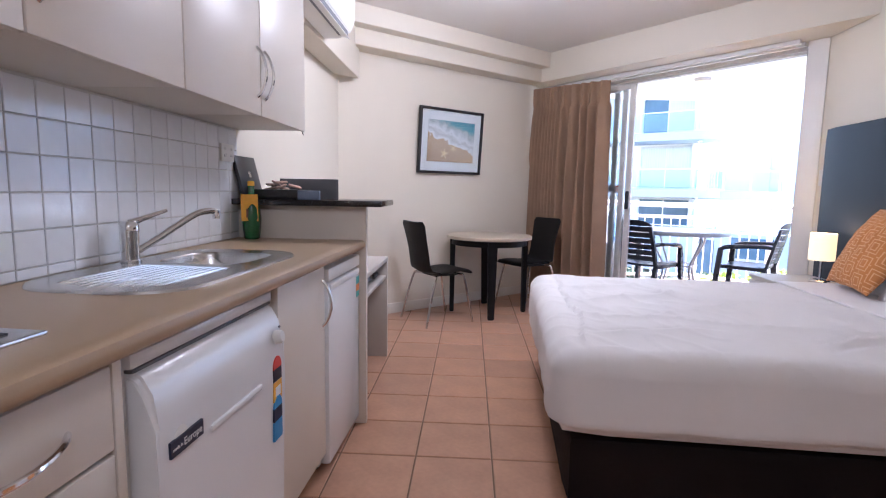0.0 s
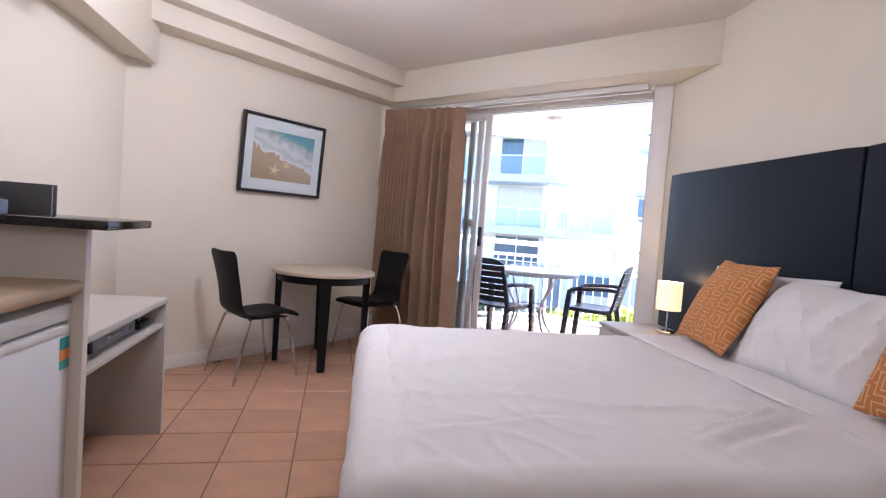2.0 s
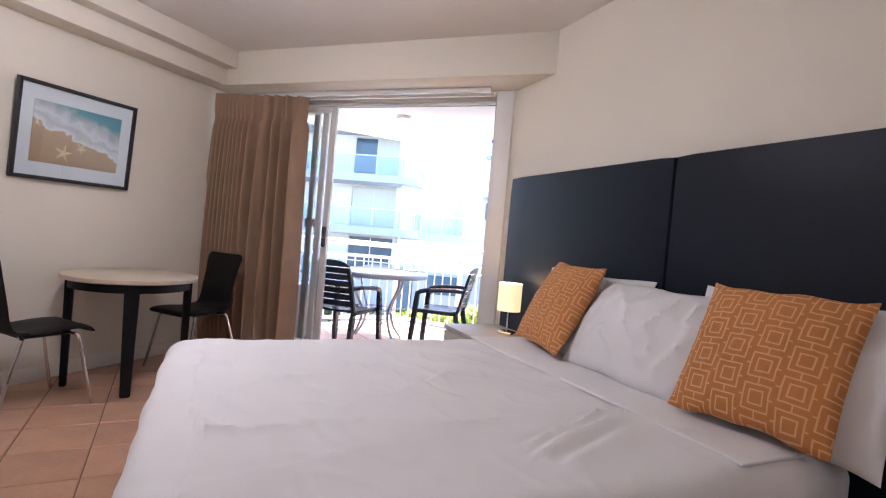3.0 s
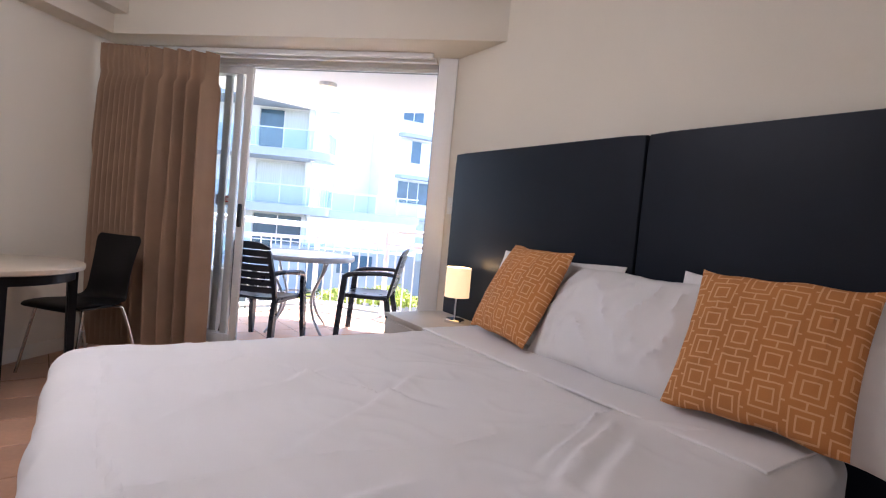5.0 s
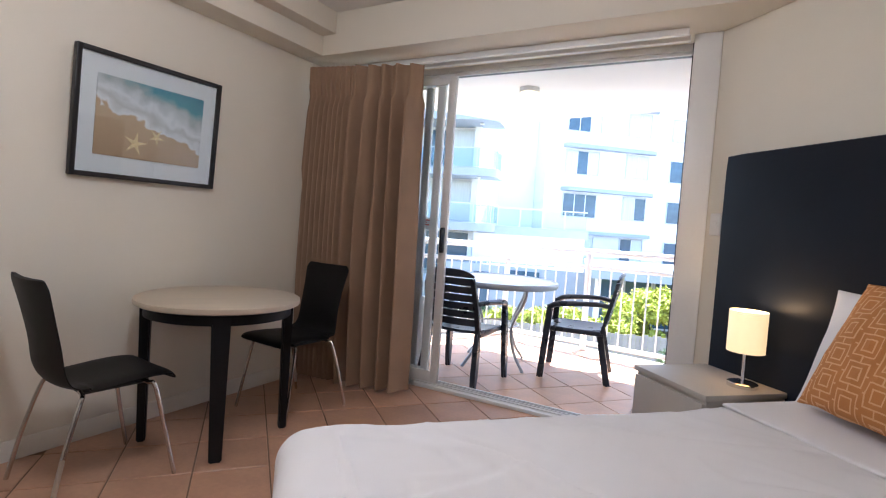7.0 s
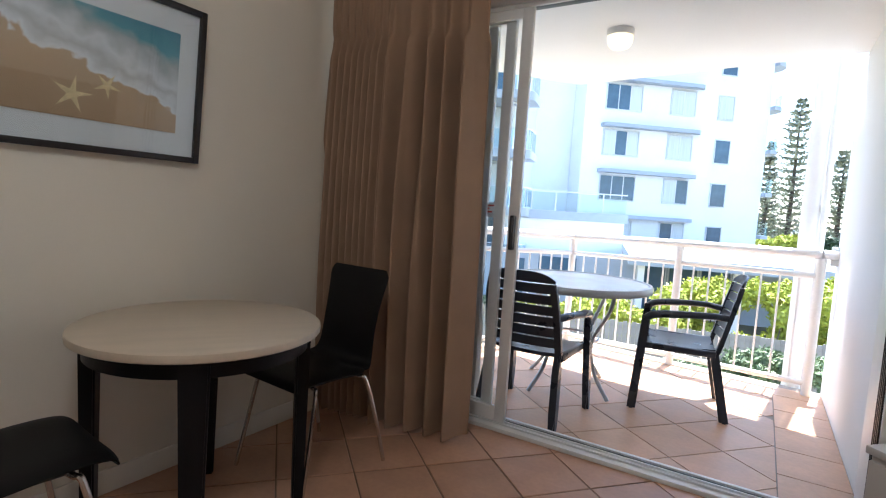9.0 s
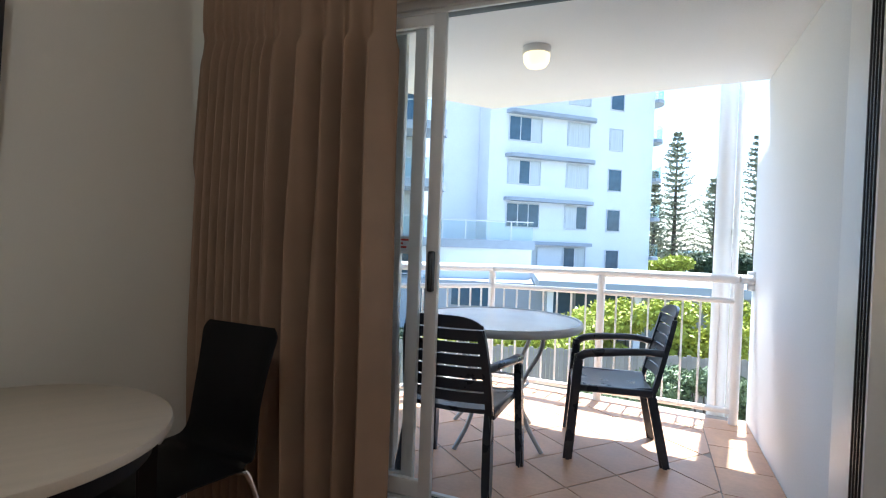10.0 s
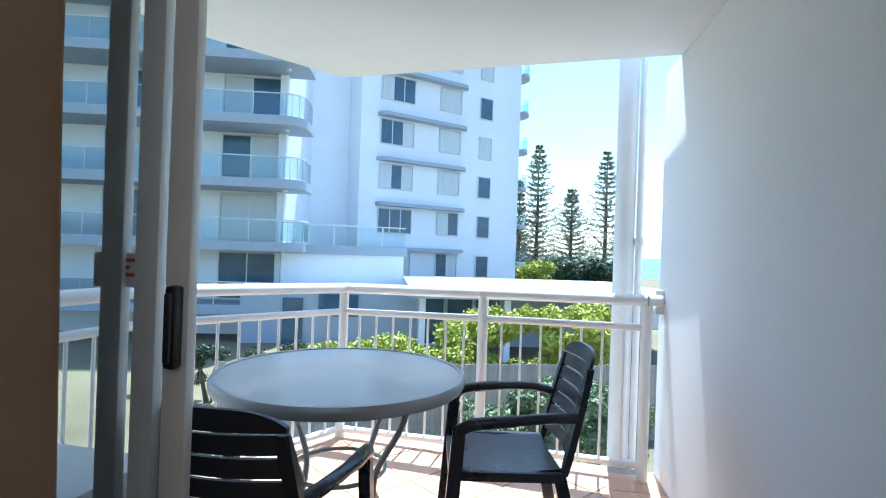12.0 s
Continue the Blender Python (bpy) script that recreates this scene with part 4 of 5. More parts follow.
def starfish(x, z, r, turn):
    bm = bmesh.new()
    c = bm.verts.new((0, -0.003, 0))
    ring = []
    for k in range(10):
        a = radians(turn + 36 * k)
        rr = r if k % 2 == 0 else r * 0.26
        ring.append(bm.verts.new((rr * math.cos(a), 0, rr * math.sin(a))))
    for k in range(10):
        bm.faces.new((c, ring[k], ring[(k + 1) % 10]))
    part("starfish", bm, mat("printed starfish", (0.78, 0.62, 0.34), 0.6, vary=0.2, scale=60), art, m=pose(x, -0.0185, z))


starfish(-0.085, -0.115, 0.066, 80)
starfish(0.025, -0.065, 0.050, 60)
gl = box("glazing", (-PW / 2 + 0.022, -0.026, -PH / 2 + 0.022), (PW / 2 - 0.022, -0.024, PH / 2 - 0.022), PICGLASS, pic, 0.0)
gl.visible_shadow = False

# ---- bed ----
BROT = 0.6
BM = pose(1.30, 2.715, 0, 0, 0, BROT)
bed = thing("bed", BM, "king bed with dark brown upholstered base", "bed")
soft_box("base", (1.92, 1.58, 0.27), 0.03, BEDBASE, bed, 10, m=pose(0.03, 0, 0.155))
soft_box("mattress", (1.96, 1.65, 0.26), 0.06, LINEN, bed, 10, m=pose(0.0, 0, 0.425))
for x in (-0.85, 0.85):
    for y in (-0.66, 0.66):
        lathe("foot", [(0.03, 0), (0.03, 0.03)], BLACKP, bed, m=pose(x, y, 0), n=12)


QUILT_FOLDS = [((-0.95, -0.30), (0.70, -0.42), 0.007, 0.010), ((-0.86, -0.75), (-0.84, 0.75), 0.006, 0.012), ((-0.55, 0.62), (-0.05, -0.10), 0.011, 0.016),
               ((-0.70, 0.05), (-0.20, 0.30), 0.010, 0.018), ((-0.45, -0.25), (0.05, 0.12), 0.010, 0.018), ((0.0, -0.62), (0.40, -0.45), 0.014, 0.020),
               ((0.05, -0.54), (0.42, -0.38), 0.012, 0.016), ((0.02, -0.70), (0.36, -0.55), 0.010, 0.018), ((0.10, 0.30), (0.62, -0.05), 0.009, 0.020),
               ((-0.90, 0.35), (-0.45, 0.45), 0.008, 0.018), ((-0.20, 0.70), (0.45, 0.42), 0.009, 0.020), ((-0.80, -0.60), (-0.35, -0.48), 0.009, 0.020), ((0.30, -0.20), (0.66, -0.62), 0.009, 0.018)]


def quilt_wrinkle(p):
    """Soft swells, sharp creased folds along lines, and ripples down the hanging sides."""
    q = p.copy()
    lift = noise.noise((p.x * 2.0, p.y * 2.4, 0.3)) * 0.010 + noise.noise((p.x * 8, p.y * 9, 8.0)) * 0.0022
    wx, wy = noise.noise((p.x * 3, p.y * 3, 21)) * 0.035, noise.noise((p.x * 3, p.y * 3, 27)) * 0.035
    for (ax, ay), (bx, by), high, wide in QUILT_FOLDS:
        dx, dy = bx - ax, by - ay
        ln = math.hypot(dx, dy)
        along = ((p.x + wx - ax) * dx + (p.y + wy - ay) * dy) / ln
        off = ((p.y + wy - ay) * dx - (p.x + wx - ax) * dy) / ln
        fade = min(max((along + 0.08) / 0.16, 0), 1) * min(max((ln + 0.08 - along) / 0.16, 0), 1)
        side = off / wide if off > 0 else off / (wide * 2.6)
        lift += 1.8 * high * fade * (math.exp(-abs(side) ** 1.3) - 0.45 * math.exp(-((off - wide * 1.8) / wide) ** 2))
    fine = noise.noise((p.x * 6 + p.y * 4.4, p.y * 3.0 - p.x * 2.2, 11.0))
    lift += (1 - abs(fine)) ** 16 * 0.005
    if p.z > 0:
        q.z += lift
    k = 1 + 0.9 * max(0, -(p.z - 0.08))
    q.x += (noise.noise((p.y * 5, p.z * 2, 2)) * 0.016 * k) if abs(p.x) > 0.90 else 0
    q.y += (noise.noise((p.x * 5, p.z * 2, 6)) * 0.016 * k) if abs(p.y) > 0.76 else 0
    if p.z < -0.1:
        q.z += noise.noise((p.x * 3, p.y * 3, 5)) * 0.015 + 0.02
    return q


qt = soft_box("quilt", (2.01, 1.73, 0.32), 0.085, LINEN, None, 150, quilt_wrinkle, m=BM @ pose(0, 0, 0.462))
tagged(qt, "creased white cotton quilt spread over the bed", "quilt")
# turned-down sheet fold across the bed near the pillows
sf = soft_box("folded_sheet", (0.44, 1.64, 0.012), 0.0055, LINEN, None, 40, lambda p: p + Vector((noise.noise((p.y * 3, 1, 2)) * 0.012, 0, noise.noise((p.x * 5, p.y * 4, 3)) * 0.006)), m=BM @ pose(0.73, 0, 0.628))
tagged(sf, "folded white sheet at the head of the bed", "sheet")

hbrd = thing("headboard", pose(X_HEAD - 0.001, 2.75, 0), "tall navy black padded headboard in two panels on the wall", "headboard")
for y0, y1 in ((0.004, 1.46), (-1.46, -0.004)):
    soft_box("panel", (0.05, y1 - y0, 1.25), 0.018, HEAD, hbrd, 14, m=pose(-0.026, (y0 + y1) / 2, 1.02))


def pillow(name, w, h, t, material, m, label, seed, category, puff=2.4, crease=0.10):
    """A stuffed cushion: x across, y up its face, z its thickness; pinched corners and soft creases."""
    n = 44
    verts, faces = [], []
    for side in (1, -1):
        for j in range(n + 1):
            for i in range(n + 1):
                s, t2 = i / n * 2 - 1, j / n * 2 - 1
                pin = 1 - 0.055 * (1 - abs(t2) ** 2) * abs(s) ** 3
                pin2 = 1 - 0.055 * (1 - abs(s) ** 2) * abs(t2) ** 3
                e = max(0.0, (1 - abs(s) ** puff) * (1 - abs(t2) ** puff)) ** 0.55
                cr = noise.noise((s * 2.2 + seed, t2 * 2.2, seed)) * crease + (1 - abs(noise.noise((s * 3.2 + seed, t2 * 1.3 - s * 0.8, 3 + seed)))) ** 9 * crease * 1.3 + noise.noise((s * 7 + t2 * 4, t2 * 3 - seed, 2)) * crease * 0.35
                z = side * (e * t / 2 * (1 + cr) + 0.003)
                verts.append((s * w / 2 * pin, t2 * h / 2 * pin2 + noise.noise((s * 2, seed, 1)) * 0.012 * abs(t2), z))
    w2 = n + 1
    off = w2 * w2
    for j in range(n):
        for i in range(n):
            a = j * w2 + i
            faces.append((a, a + 1, a + w2 + 1, a + w2)); faces.append((off + a + w2, off + a + w2 + 1, off + a + 1, off + a))
    for i in range(n):
        faces.append((i, off + i, off + i + 1, i + 1)); a = n * w2 + i
        faces.append((a, a + 1, off + a + 1, off + a))
        a = i * w2
        faces.append((a, a + w2, off + a + w2, off + a)); a = a + n
        faces.append((a, off + a, off + a + w2, a + w2))
    ob = link(name, raw(name, verts, faces), material, m=m)
    return tagged(ob, label, category)


def leaning(x, y, z, tilt, twist=0, roll=0):
    """Face towards the foot of the bed (-x), leaning back by tilt degrees."""
    return pose(x, y, z, 0, 0, -90 + twist) @ pose(0, 0, 0, 90 - tilt, 0, roll)


pillow("pillow", 0.80, 0.50, 0.20, LINEN, leaning(2.25, 3.16, 0.82, 22, 0, 1), "plump white pillow leaning on the headboard", 1.0, "pillow", 2.0, 0.14)
pillow("pillow", 0.76, 0.50, 0.20, LINEN, leaning(2.24, 2.11, 0.84, 22, 0, -2), "plump white pillow leaning on the headboard", 5.0, "pillow", 2.0, 0.14)
pillow("pillow", 0.78, 0.48, 0.22, LINEN, leaning(2.17, 2.64, 0.825, 30, 0, 0), "white pillow between the cushions, softly creased", 9.0, "pillow", 2.0, 0.17)
pillow("cushion", 0.50, 0.49, 0.15, CUSHION, leaning(2.12, 3.19, 0.875, 28, -8, -2), "orange cushion with pale nested squares", 2.0, "cushion")
pillow("cushion", 0.50, 0.49, 0.15, CUSHION, leaning(2.11, 2.065, 0.875, 27, 2, 5), "orange cushion with pale nested squares", 7.0, "cushion")


def nightstand(m, label):
    ns = thing("nightstand", m, label, "nightstand", "nightstands")
    box("top", (-0.43, -0.23, 0.555), (0.0, 0.23, 0.58), GREYLAM, ns, 0.004)
    box("body", (-0.415, -0.22, 0.06), (0.0, 0.22, 0.553), GREYLAM, ns, 0.003)
    box("drawer", (-0.432, -0.215, 0.33), (-0.416, 0.215, 0.54), GREYLAM, ns, 0.003)
    box("drawer", (-0.432, -0.215, 0.09), (-0.416, 0.215, 0.32), GREYLAM, ns, 0.003)
    box("plinth", (-0.38, -0.2, 0.0), (0.0, 0.2, 0.058), DARKWOOD, ns, 0.003)
    return ns


nightstand(pose(X_HEAD - 0.053, 3.985, 0), "grey beige nightstand with drawers beside the lit lamp")
nightstand(pose(X_HEAD - 0.053, 1.41, 0), "grey beige nightstand with drawers beside the bed")


def table_lamp(m):
    tl = thing("table_lamp", m, "small chrome table lamp with lit cream drum shade", "lamp")
    lathe("base", [(0.062, 0), (0.062, 0.016), (0.056, 0.02), (0.0, 0.021)], CHROME, tl)
    tube("stem", [(0, 0, 0.02), (0, 0, 0.20)], 0.008, CHROME, tl)
    sh = lathe("shade", [(0.076, 0.155), (0.076, 0.335), (0.0735, 0.335), (0.0735, 0.155)], SHADE, tl, 36)
    lathe("bulb", [(0.012, 0.20), (0.026, 0.235), (0.028, 0.255), (0.018, 0.28), (0, 0.285)], SHADE, tl, 16)
    return tl


table_lamp(pose(2.235, 3.86, 0.58))
lm = new("bedside_bulb", bpy.data.lights.new("bedside_bulb", "POINT"))
lm.data.energy, lm.data.color, lm.data.shadow_soft_size = 0.5, (1.0, 0.66, 0.34), 0.03
lm.location = (2.235, 3.86, 0.90)

sw = thing("light_switch", pose(X_HEAD, 4.285, 1.24), "white light switch plate on the wall", "switch")
box("plate", (-0.010, -0.036, 0), (0, 0.036, 0.116), PLASTIC, sw, 0.003)
box("rocker", (-0.014, -0.010, 0.045), (-0.010, 0.010, 0.075), PLASTIC, sw, 0.002)

# fittings added around the fill lamps, out of view
for lx, ly, power in FILL_LAMPS:
    oy = thing("ceiling_light", pose(lx, ly, Z_CEIL), "round white fitting added for an unseen fill lamp", "lamp", "ceiling lights")
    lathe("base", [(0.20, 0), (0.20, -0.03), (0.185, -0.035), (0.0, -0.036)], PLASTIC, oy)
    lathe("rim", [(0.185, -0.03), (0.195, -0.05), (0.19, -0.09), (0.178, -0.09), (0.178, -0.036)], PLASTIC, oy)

# ---- balcony ----
ZB = -0.02
ZBC = 2.40
B_R, B_C2, B_C3, B_C4 = UV(U_BAL, 7.12), (2.74, 7.68), (1.50, 7.36), UV(-4.25, V_DOOR + 0.15)
BAL = [UV(U_BAL, V_DOOR + 0.15), B_R, B_C2, B_C3, B_C4]


def grow(pts, d):
    cx, cy = sum(p[0] for p in pts) / len(pts), sum(p[1] for p in pts) / len(pts)
    return [(p[0] + (p[0] - cx) * d, p[1] + (p[1] - cy) * d) for p in pts]


struct(prism("floor_balcony", grow(BAL, 0.05), -0.22, ZB - 0.004, GROUT2), "grey grouted balcony slab under tiles")
struct(prism("ceiling_balcony", [UV(U_BAL + 0.1, V_DOOR + 0.131), UV(U_BAL + 0.1, 6.86), (2.60, 7.53), (1.50, 7.42), (0.50, 6.75), UV(U_PIC - 0.6, V_DOOR + 0.131)], ZBC, ZBC + 0.25, WHITEWALL, bev=0.01), "white balcony ceiling slab")
struct(prism("wall_balcony", [UV(U_BAL, V_DOOR + 0.171), UV(U_BAL, 7.16), UV(U_BAL + 0.2, 7.16), UV(U_BAL + 0.2, V_DOOR + 0.171)], -3.2, ZBC - 0.001, WHITEWALL, bev=0.004), "smooth white rendered balcony side wall")
struct(prism("wall_balcony_left", [UV(U_PIC - 0.62, V_DOOR + 0.132), UV(U_PIC - 0.62, 5.7), UV(U_PIC - 0.78, 5.7), UV(U_PIC - 0.78, V_DOOR + 0.132)], -3.2, ZBC - 0.001, WHITEWALL), "white rendered wall at the balcony's far end")
struct(prism("wall_outer", [UV(U_PIC - 0.002, V_DOOR), UV(U_PIC - 0.002, V_DOOR + 0.13), UV(U_PIC - 0.7, V_DOOR + 0.13), UV(U_PIC - 0.7, V_DOOR)], -3.2, 2.6, WHITEWALL), "white rendered outer wall beside the door")

# ceiling lamp of the balcony
bl = thing("ceiling_lamp", pose(2.15, 6.14, ZBC), "round white bulkhead lamp with lit ribbed glass", "lamp")
lathe("base", [(0.085, 0), (0.085, -0.035), (0.08, -0.04), (0.0, -0.04)], PLASTIC, bl)
lathe("glass", [(0.078, -0.04), (0.08, -0.05), (0.075, -0.085), (0.058, -0.11), (0.03, -0.12), (0.0, -0.122)], DIFFUSE, bl)

# railing
rl = thing("railing", pose(0, 0, 0), "white tubular steel balcony railing with thin balusters", "railing")


def rail_run(a, b, zt, zm, zl, gap=0.118, ra=0.034):
    a, b = Vector((*a, RISE.get(tuple(a), 0))), Vector((*b, RISE.get(tuple(b), 0)))
    tr = tube("top_rail", [a + Vector((0, 0, zt)), b + Vector((0, 0, zt))], ra, RAILW, rl, 14)
    tube("mid_rail", [a + Vector((0, 0, zm)), b + Vector((0, 0, zm))], 0.022, RAILW, rl, 10)
    tube("low_rail", [a + Vector((0, 0, zl)), b + Vector((0, 0, zl))], 0.022, RAILW, rl, 10)
    n = int((b - a).length / gap)
    for i in range(1, n):
        p = a + (b - a) * (i / n)
        tube("baluster", [p + Vector((0, 0, zl)), p + Vector((0, 0, zm))], 0.0085, RAILW, rl, 6)


def post(p, top=1.0):
    tube("post", [(p[0], p[1], ZB), (p[0], p[1], top)], 0.032, RAILW, rl, 12)


R_A = UV(U_BAL - 0.10, 7.03)
R_W = UV(U_BAL - 0.003, 7.06)
R_2 = (2.70, 7.60)
mid = tuple(Vector(R_A).lerp(Vector(R_2), 0.50))
RISE = {R_2: -0.03, mid: -0.012}
rail_run(R_A, mid, 1.03, 0.87, 0.07)
rail_run(mid, R_2, 1.03, 0.87, 0.07)
R_3, R_4 = (1.46, 7.26), UV(-4.20, V_DOOR + 0.20)
rail_run(R_2, R_3, 1.03, 0.87, 0.07)
rail_run(R_3, R_4, 1.03, 0.87, 0.07)
tube("top_rail", [(*R_A, 1.03), (*R_W, 1.03)], 0.034, RAILW, rl, 14)
for p in (R_A, tuple(mid), R_2, R_3, R_4):
    post(p)
box("wall_flange", (-0.045, -0.012, -0.08), (0.045, 0.0, 0.06), RAILW, rl, 0.006, m=pose(*R_W, 1.03, 0, 0, 45 + 180 - 90) @ pose(0, 0.012, 0))

# drain pipes past the balcony's corner
dp = thing("drain_pipe", pose(4.03, 6.33, -3.2), "wide white painted drain pipe beside the railing", "pipe")
tube("pipe", [(0, 0, 0), (0, 0, 8)], 0.064, RAILW, dp, 20)
dp2 = thing("drain_pipe", pose(4.058, 6.242, -3.2), "thin white drain pipe with couplings", "pipe")
tube("pipe", [(0, 0, 0), (0, 0, 8)], 0.022, RAILW, dp2, 12)
for z in (4.55, 2.0):
    lathe("coupling", [(0.03, z), (0.03, z + 0.05)], RAILW, dp2, n=14)


def garden_chair(m):
    """Moulded plastic armchair with a slatted back; front is +y."""
    gc = thing("garden_chair", m, "dark blue grey moulded plastic armchair with slatted back", "chair", "chairs on the balcony")
    nx, ny = 14, 14
    verts, faces = [], []
    for side in (0, 1):
        for j in range(ny + 1):
            for i in range(nx + 1):
                s, t = i / nx * 2 - 1, j / ny
                hw = 0.225 - 0.02 * (1 - t)
                y = -0.20 + 0.45 * t
                z = 0.43 + 0.012 * s * s - 0.012 * math.sin(t * math.pi) - (0.03 * ((t - 0.85) / 0.15) ** 2 if t > 0.85 else 0) - side * 0.022
                verts.append((s * hw, y, z))
    w = nx + 1; off = w * (ny + 1)
    for j in range(ny):
        for i in range(nx):
            a = j * w + i
            faces.append((a, a + 1, a + w + 1, a + w)); faces.append((off + a + w, off + a + w + 1, off + a + 1, off + a))
    for i in range(nx):
        faces.append((i, off + i, off + i + 1, i + 1)); a = ny * w + i
        faces.append((a, a + 1, off + a + 1, off + a))
    for j in range(ny):
        a = j * w
        faces.append((a, a + w, off + a + w, off + a)); a += nx
        faces.append((a, off + a, off + a + w, a + w))
    link("seat", raw("seat", verts, faces), CHAIRP, gc)

    def back_y(z):
        return -0.215 - (z - 0.43) * 0.24

    def strip(name, pts_in, hx, th):
        """A bent bar with a flat section, from a line of points."""
        bm = bmesh.new()
        prev = None
        for p in pts_in:
            p = Vector(p)
            ring = [bm.verts.new(p + Vector(o)) for o in ((-hx, -th, 0), (hx, -th, 0), (hx, th, 0), (-hx, th, 0))]
            if prev:
                for k in range(4):
                    bm.faces.new((prev[k], prev[(k + 1) % 4], ring[(k + 1) % 4], ring[k]))
            else:
                bm.faces.new(ring[::-1])
            prev = ring
        bm.faces.new(prev)
        bmesh.ops.bevel(bm, geom=[e for e in bm.edges if abs((e.verts[0].co - e.verts[1].co).z) > 0.01], offset=th * 0.6, segments=2, affect="EDGES")
        return part(name, bm, CHAIRP, gc)

    for sx in (-1, 1):
        strip("back_post", [(sx * (0.215 - 0.035 * ((z - 0.43) / 0.45) ** 2), back_y(z) + 0.004, z) for z in [0.42 + 0.06 * i for i in range(8)]], 0.019, 0.014)
        tube("arm", curve_pts([(sx * 0.205, back_y(0.64) + 0.01, 0.645), (sx * 0.245, -0.15, 0.655), (sx * 0.265, 0.02, 0.645), (sx * 0.262, 0.16, 0.628), (sx * 0.25, 0.215, 0.60)], 6), [0.021] * 12 + [0.024] * 13, CHAIRP, gc, 10)
        strip("front_leg", [(sx * (0.245 + 0.02 * f), 0.215 + 0.045 * f, 0.615 - 0.615 * f) for f in (0, 0.15, 0.3, 0.5, 0.75, 1.0)], 0.020, 0.026)
        strip("back_leg", [(sx * (0.205 + 0.03 * f), -0.19 - 0.09 * f, 0.43 - 0.43 * f) for f in (0, 0.25, 0.5, 0.75, 1.0)], 0.020, 0.026)
        box("seat_rail", (sx * 0.225 - 0.014, -0.2, 0.395), (sx * 0.225 + 0.014, 0.225, 0.435), CHAIRP, gc, 0.006)
    for k in range(6):
        z0 = 0.475 + k * 0.062
        hw = 0.20 - 0.03 * ((z0 - 0.43) / 0.45) ** 2
        vs, fs = [], []
        for i in range(13):
            s = i / 12 * 2 - 1
            yb = -0.03 * (1 - s * s)
            for z, dy in ((z0, 0.0), (z0 + 0.053, 0.0), (z0 + 0.053, 0.012), (z0, 0.012)):
                vs.append((s * hw, back_y(z) + yb + dy, z))
        for i in range(12):
            for q in range(4):
                fs.append((i * 4 + q, i * 4 + (q + 1) % 4, i * 4 + 4 + (q + 1) % 4, i * 4 + 4 + q))
        fs += [(0, 1, 2, 3), (51, 50, 49, 48)]
        link("slat", raw("slat", vs, fs), CHAIRP, gc)
    vs, fs = [], []
    for i in range(17):
        s = i / 16 * 2 - 1
        yb = -0.03 * (1 - s * s)
        top = 0.905 - 0.045 * abs(s) ** 4
        for z, dy in ((0.845, 0.0), (top, 0.0), (top, 0.014), (0.845, 0.014)):
            vs.append((s * 0.20, back_y(z) + yb + dy, z))
    for i in range(16):
        for q in range(4):
            fs.append((i * 4 + q, i * 4 + (q + 1) % 4, i * 4 + 4 + (q + 1) % 4, i * 4 + 4 + q))
    fs += [(0, 1, 2, 3), (67, 66, 65, 64)]
    hd = link("head_slat", raw("head_slat", vs, fs), CHAIRP, gc)
    return gc


g1 = garden_chair(pose(1.655, 5.957, ZB, 0, 0, -45))
copy_thing(g1, pose(2.715, 6.015, ZB, 0, 0, 54))

ot = thing("garden_table", pose(2.11, 6.40, ZB), "round pale outdoor table with curved grey tube legs", "table")
lathe("tabletop", [(0.0, 0.745), (0.50, 0.745), (0.505, 0.765), (0.0, 0.766)], TABW, ot, 64)
lathe("rim", [(0.495, 0.72), (0.52, 0.722), (0.527, 0.735), (0.527, 0.758), (0.52, 0.770), (0.504, 0.770), (0.504, 0.745), (0.495, 0.743)], GREYMETAL, ot, 64, "grey metal rim")
for a in (20, 110, 200, 290):
    c, s = math.cos(radians(a)), math.sin(radians(a))
    tube("leg", curve_pts([(0.36 * c, 0.36 * s, 0.745), (0.33 * c, 0.33 * s, 0.6), (0.20 * c, 0.20 * s, 0.36), (0.24 * c, 0.24 * s, 0.16), (0.37 * c, 0.37 * s, 0.0)], 7), 0.0135, GREYMETAL, ot, 10)
tube("leg_ring", [(0.2 * math.cos(2 * math.pi * k / 24), 0.2 * math.sin(2 * math.pi * k / 24), 0.36) for k in range(25)], 0.009, GREYMETAL, ot, 8)

# condenser unit at the balcony's far end
cn = thing("condenser_unit", pose(1.02, 6.42, ZB, 0, 0, -50), "white outdoor condenser unit with round fan grille", "air conditioner")
box("case", (-0.40, -0.15, 0.05), (0.40, 0.15, 0.62), PLASTIC, cn, 0.012)
for r in [0.04 + 0.03 * k for k in range(7)]:
    tube("grille_ring", [(0.08 + r * math.cos(2 * math.pi * k / 32), -0.165, 0.33 + r * math.sin(2 * math.pi * k / 32)) for k in range(33)], 0.004, PLASTIC, cn, 5)
for k in range(12):
    a = 2 * math.pi * k / 12
    tube("grille_bar", [(0.08 + 0.03 * math.cos(a), -0.163, 0.33 + 0.03 * math.sin(a)), (0.08 + 0.225 * math.cos(a), -0.155, 0.33 + 0.225 * math.sin(a))], 0.004, PLASTIC, cn, 5)
lathe("fan_well", [(0.225, 0), (0.225, 0.002), (0, 0.002)], GREYBOX, cn, m=pose(0.08, -0.151, 0.33, 90, 0, 0))
for x in (-0.3, 0.3):
    box("foot", (x - 0.03, -0.15, 0.0), (x + 0.03, 0.15, 0.05), BLACKP, cn, 0.004)

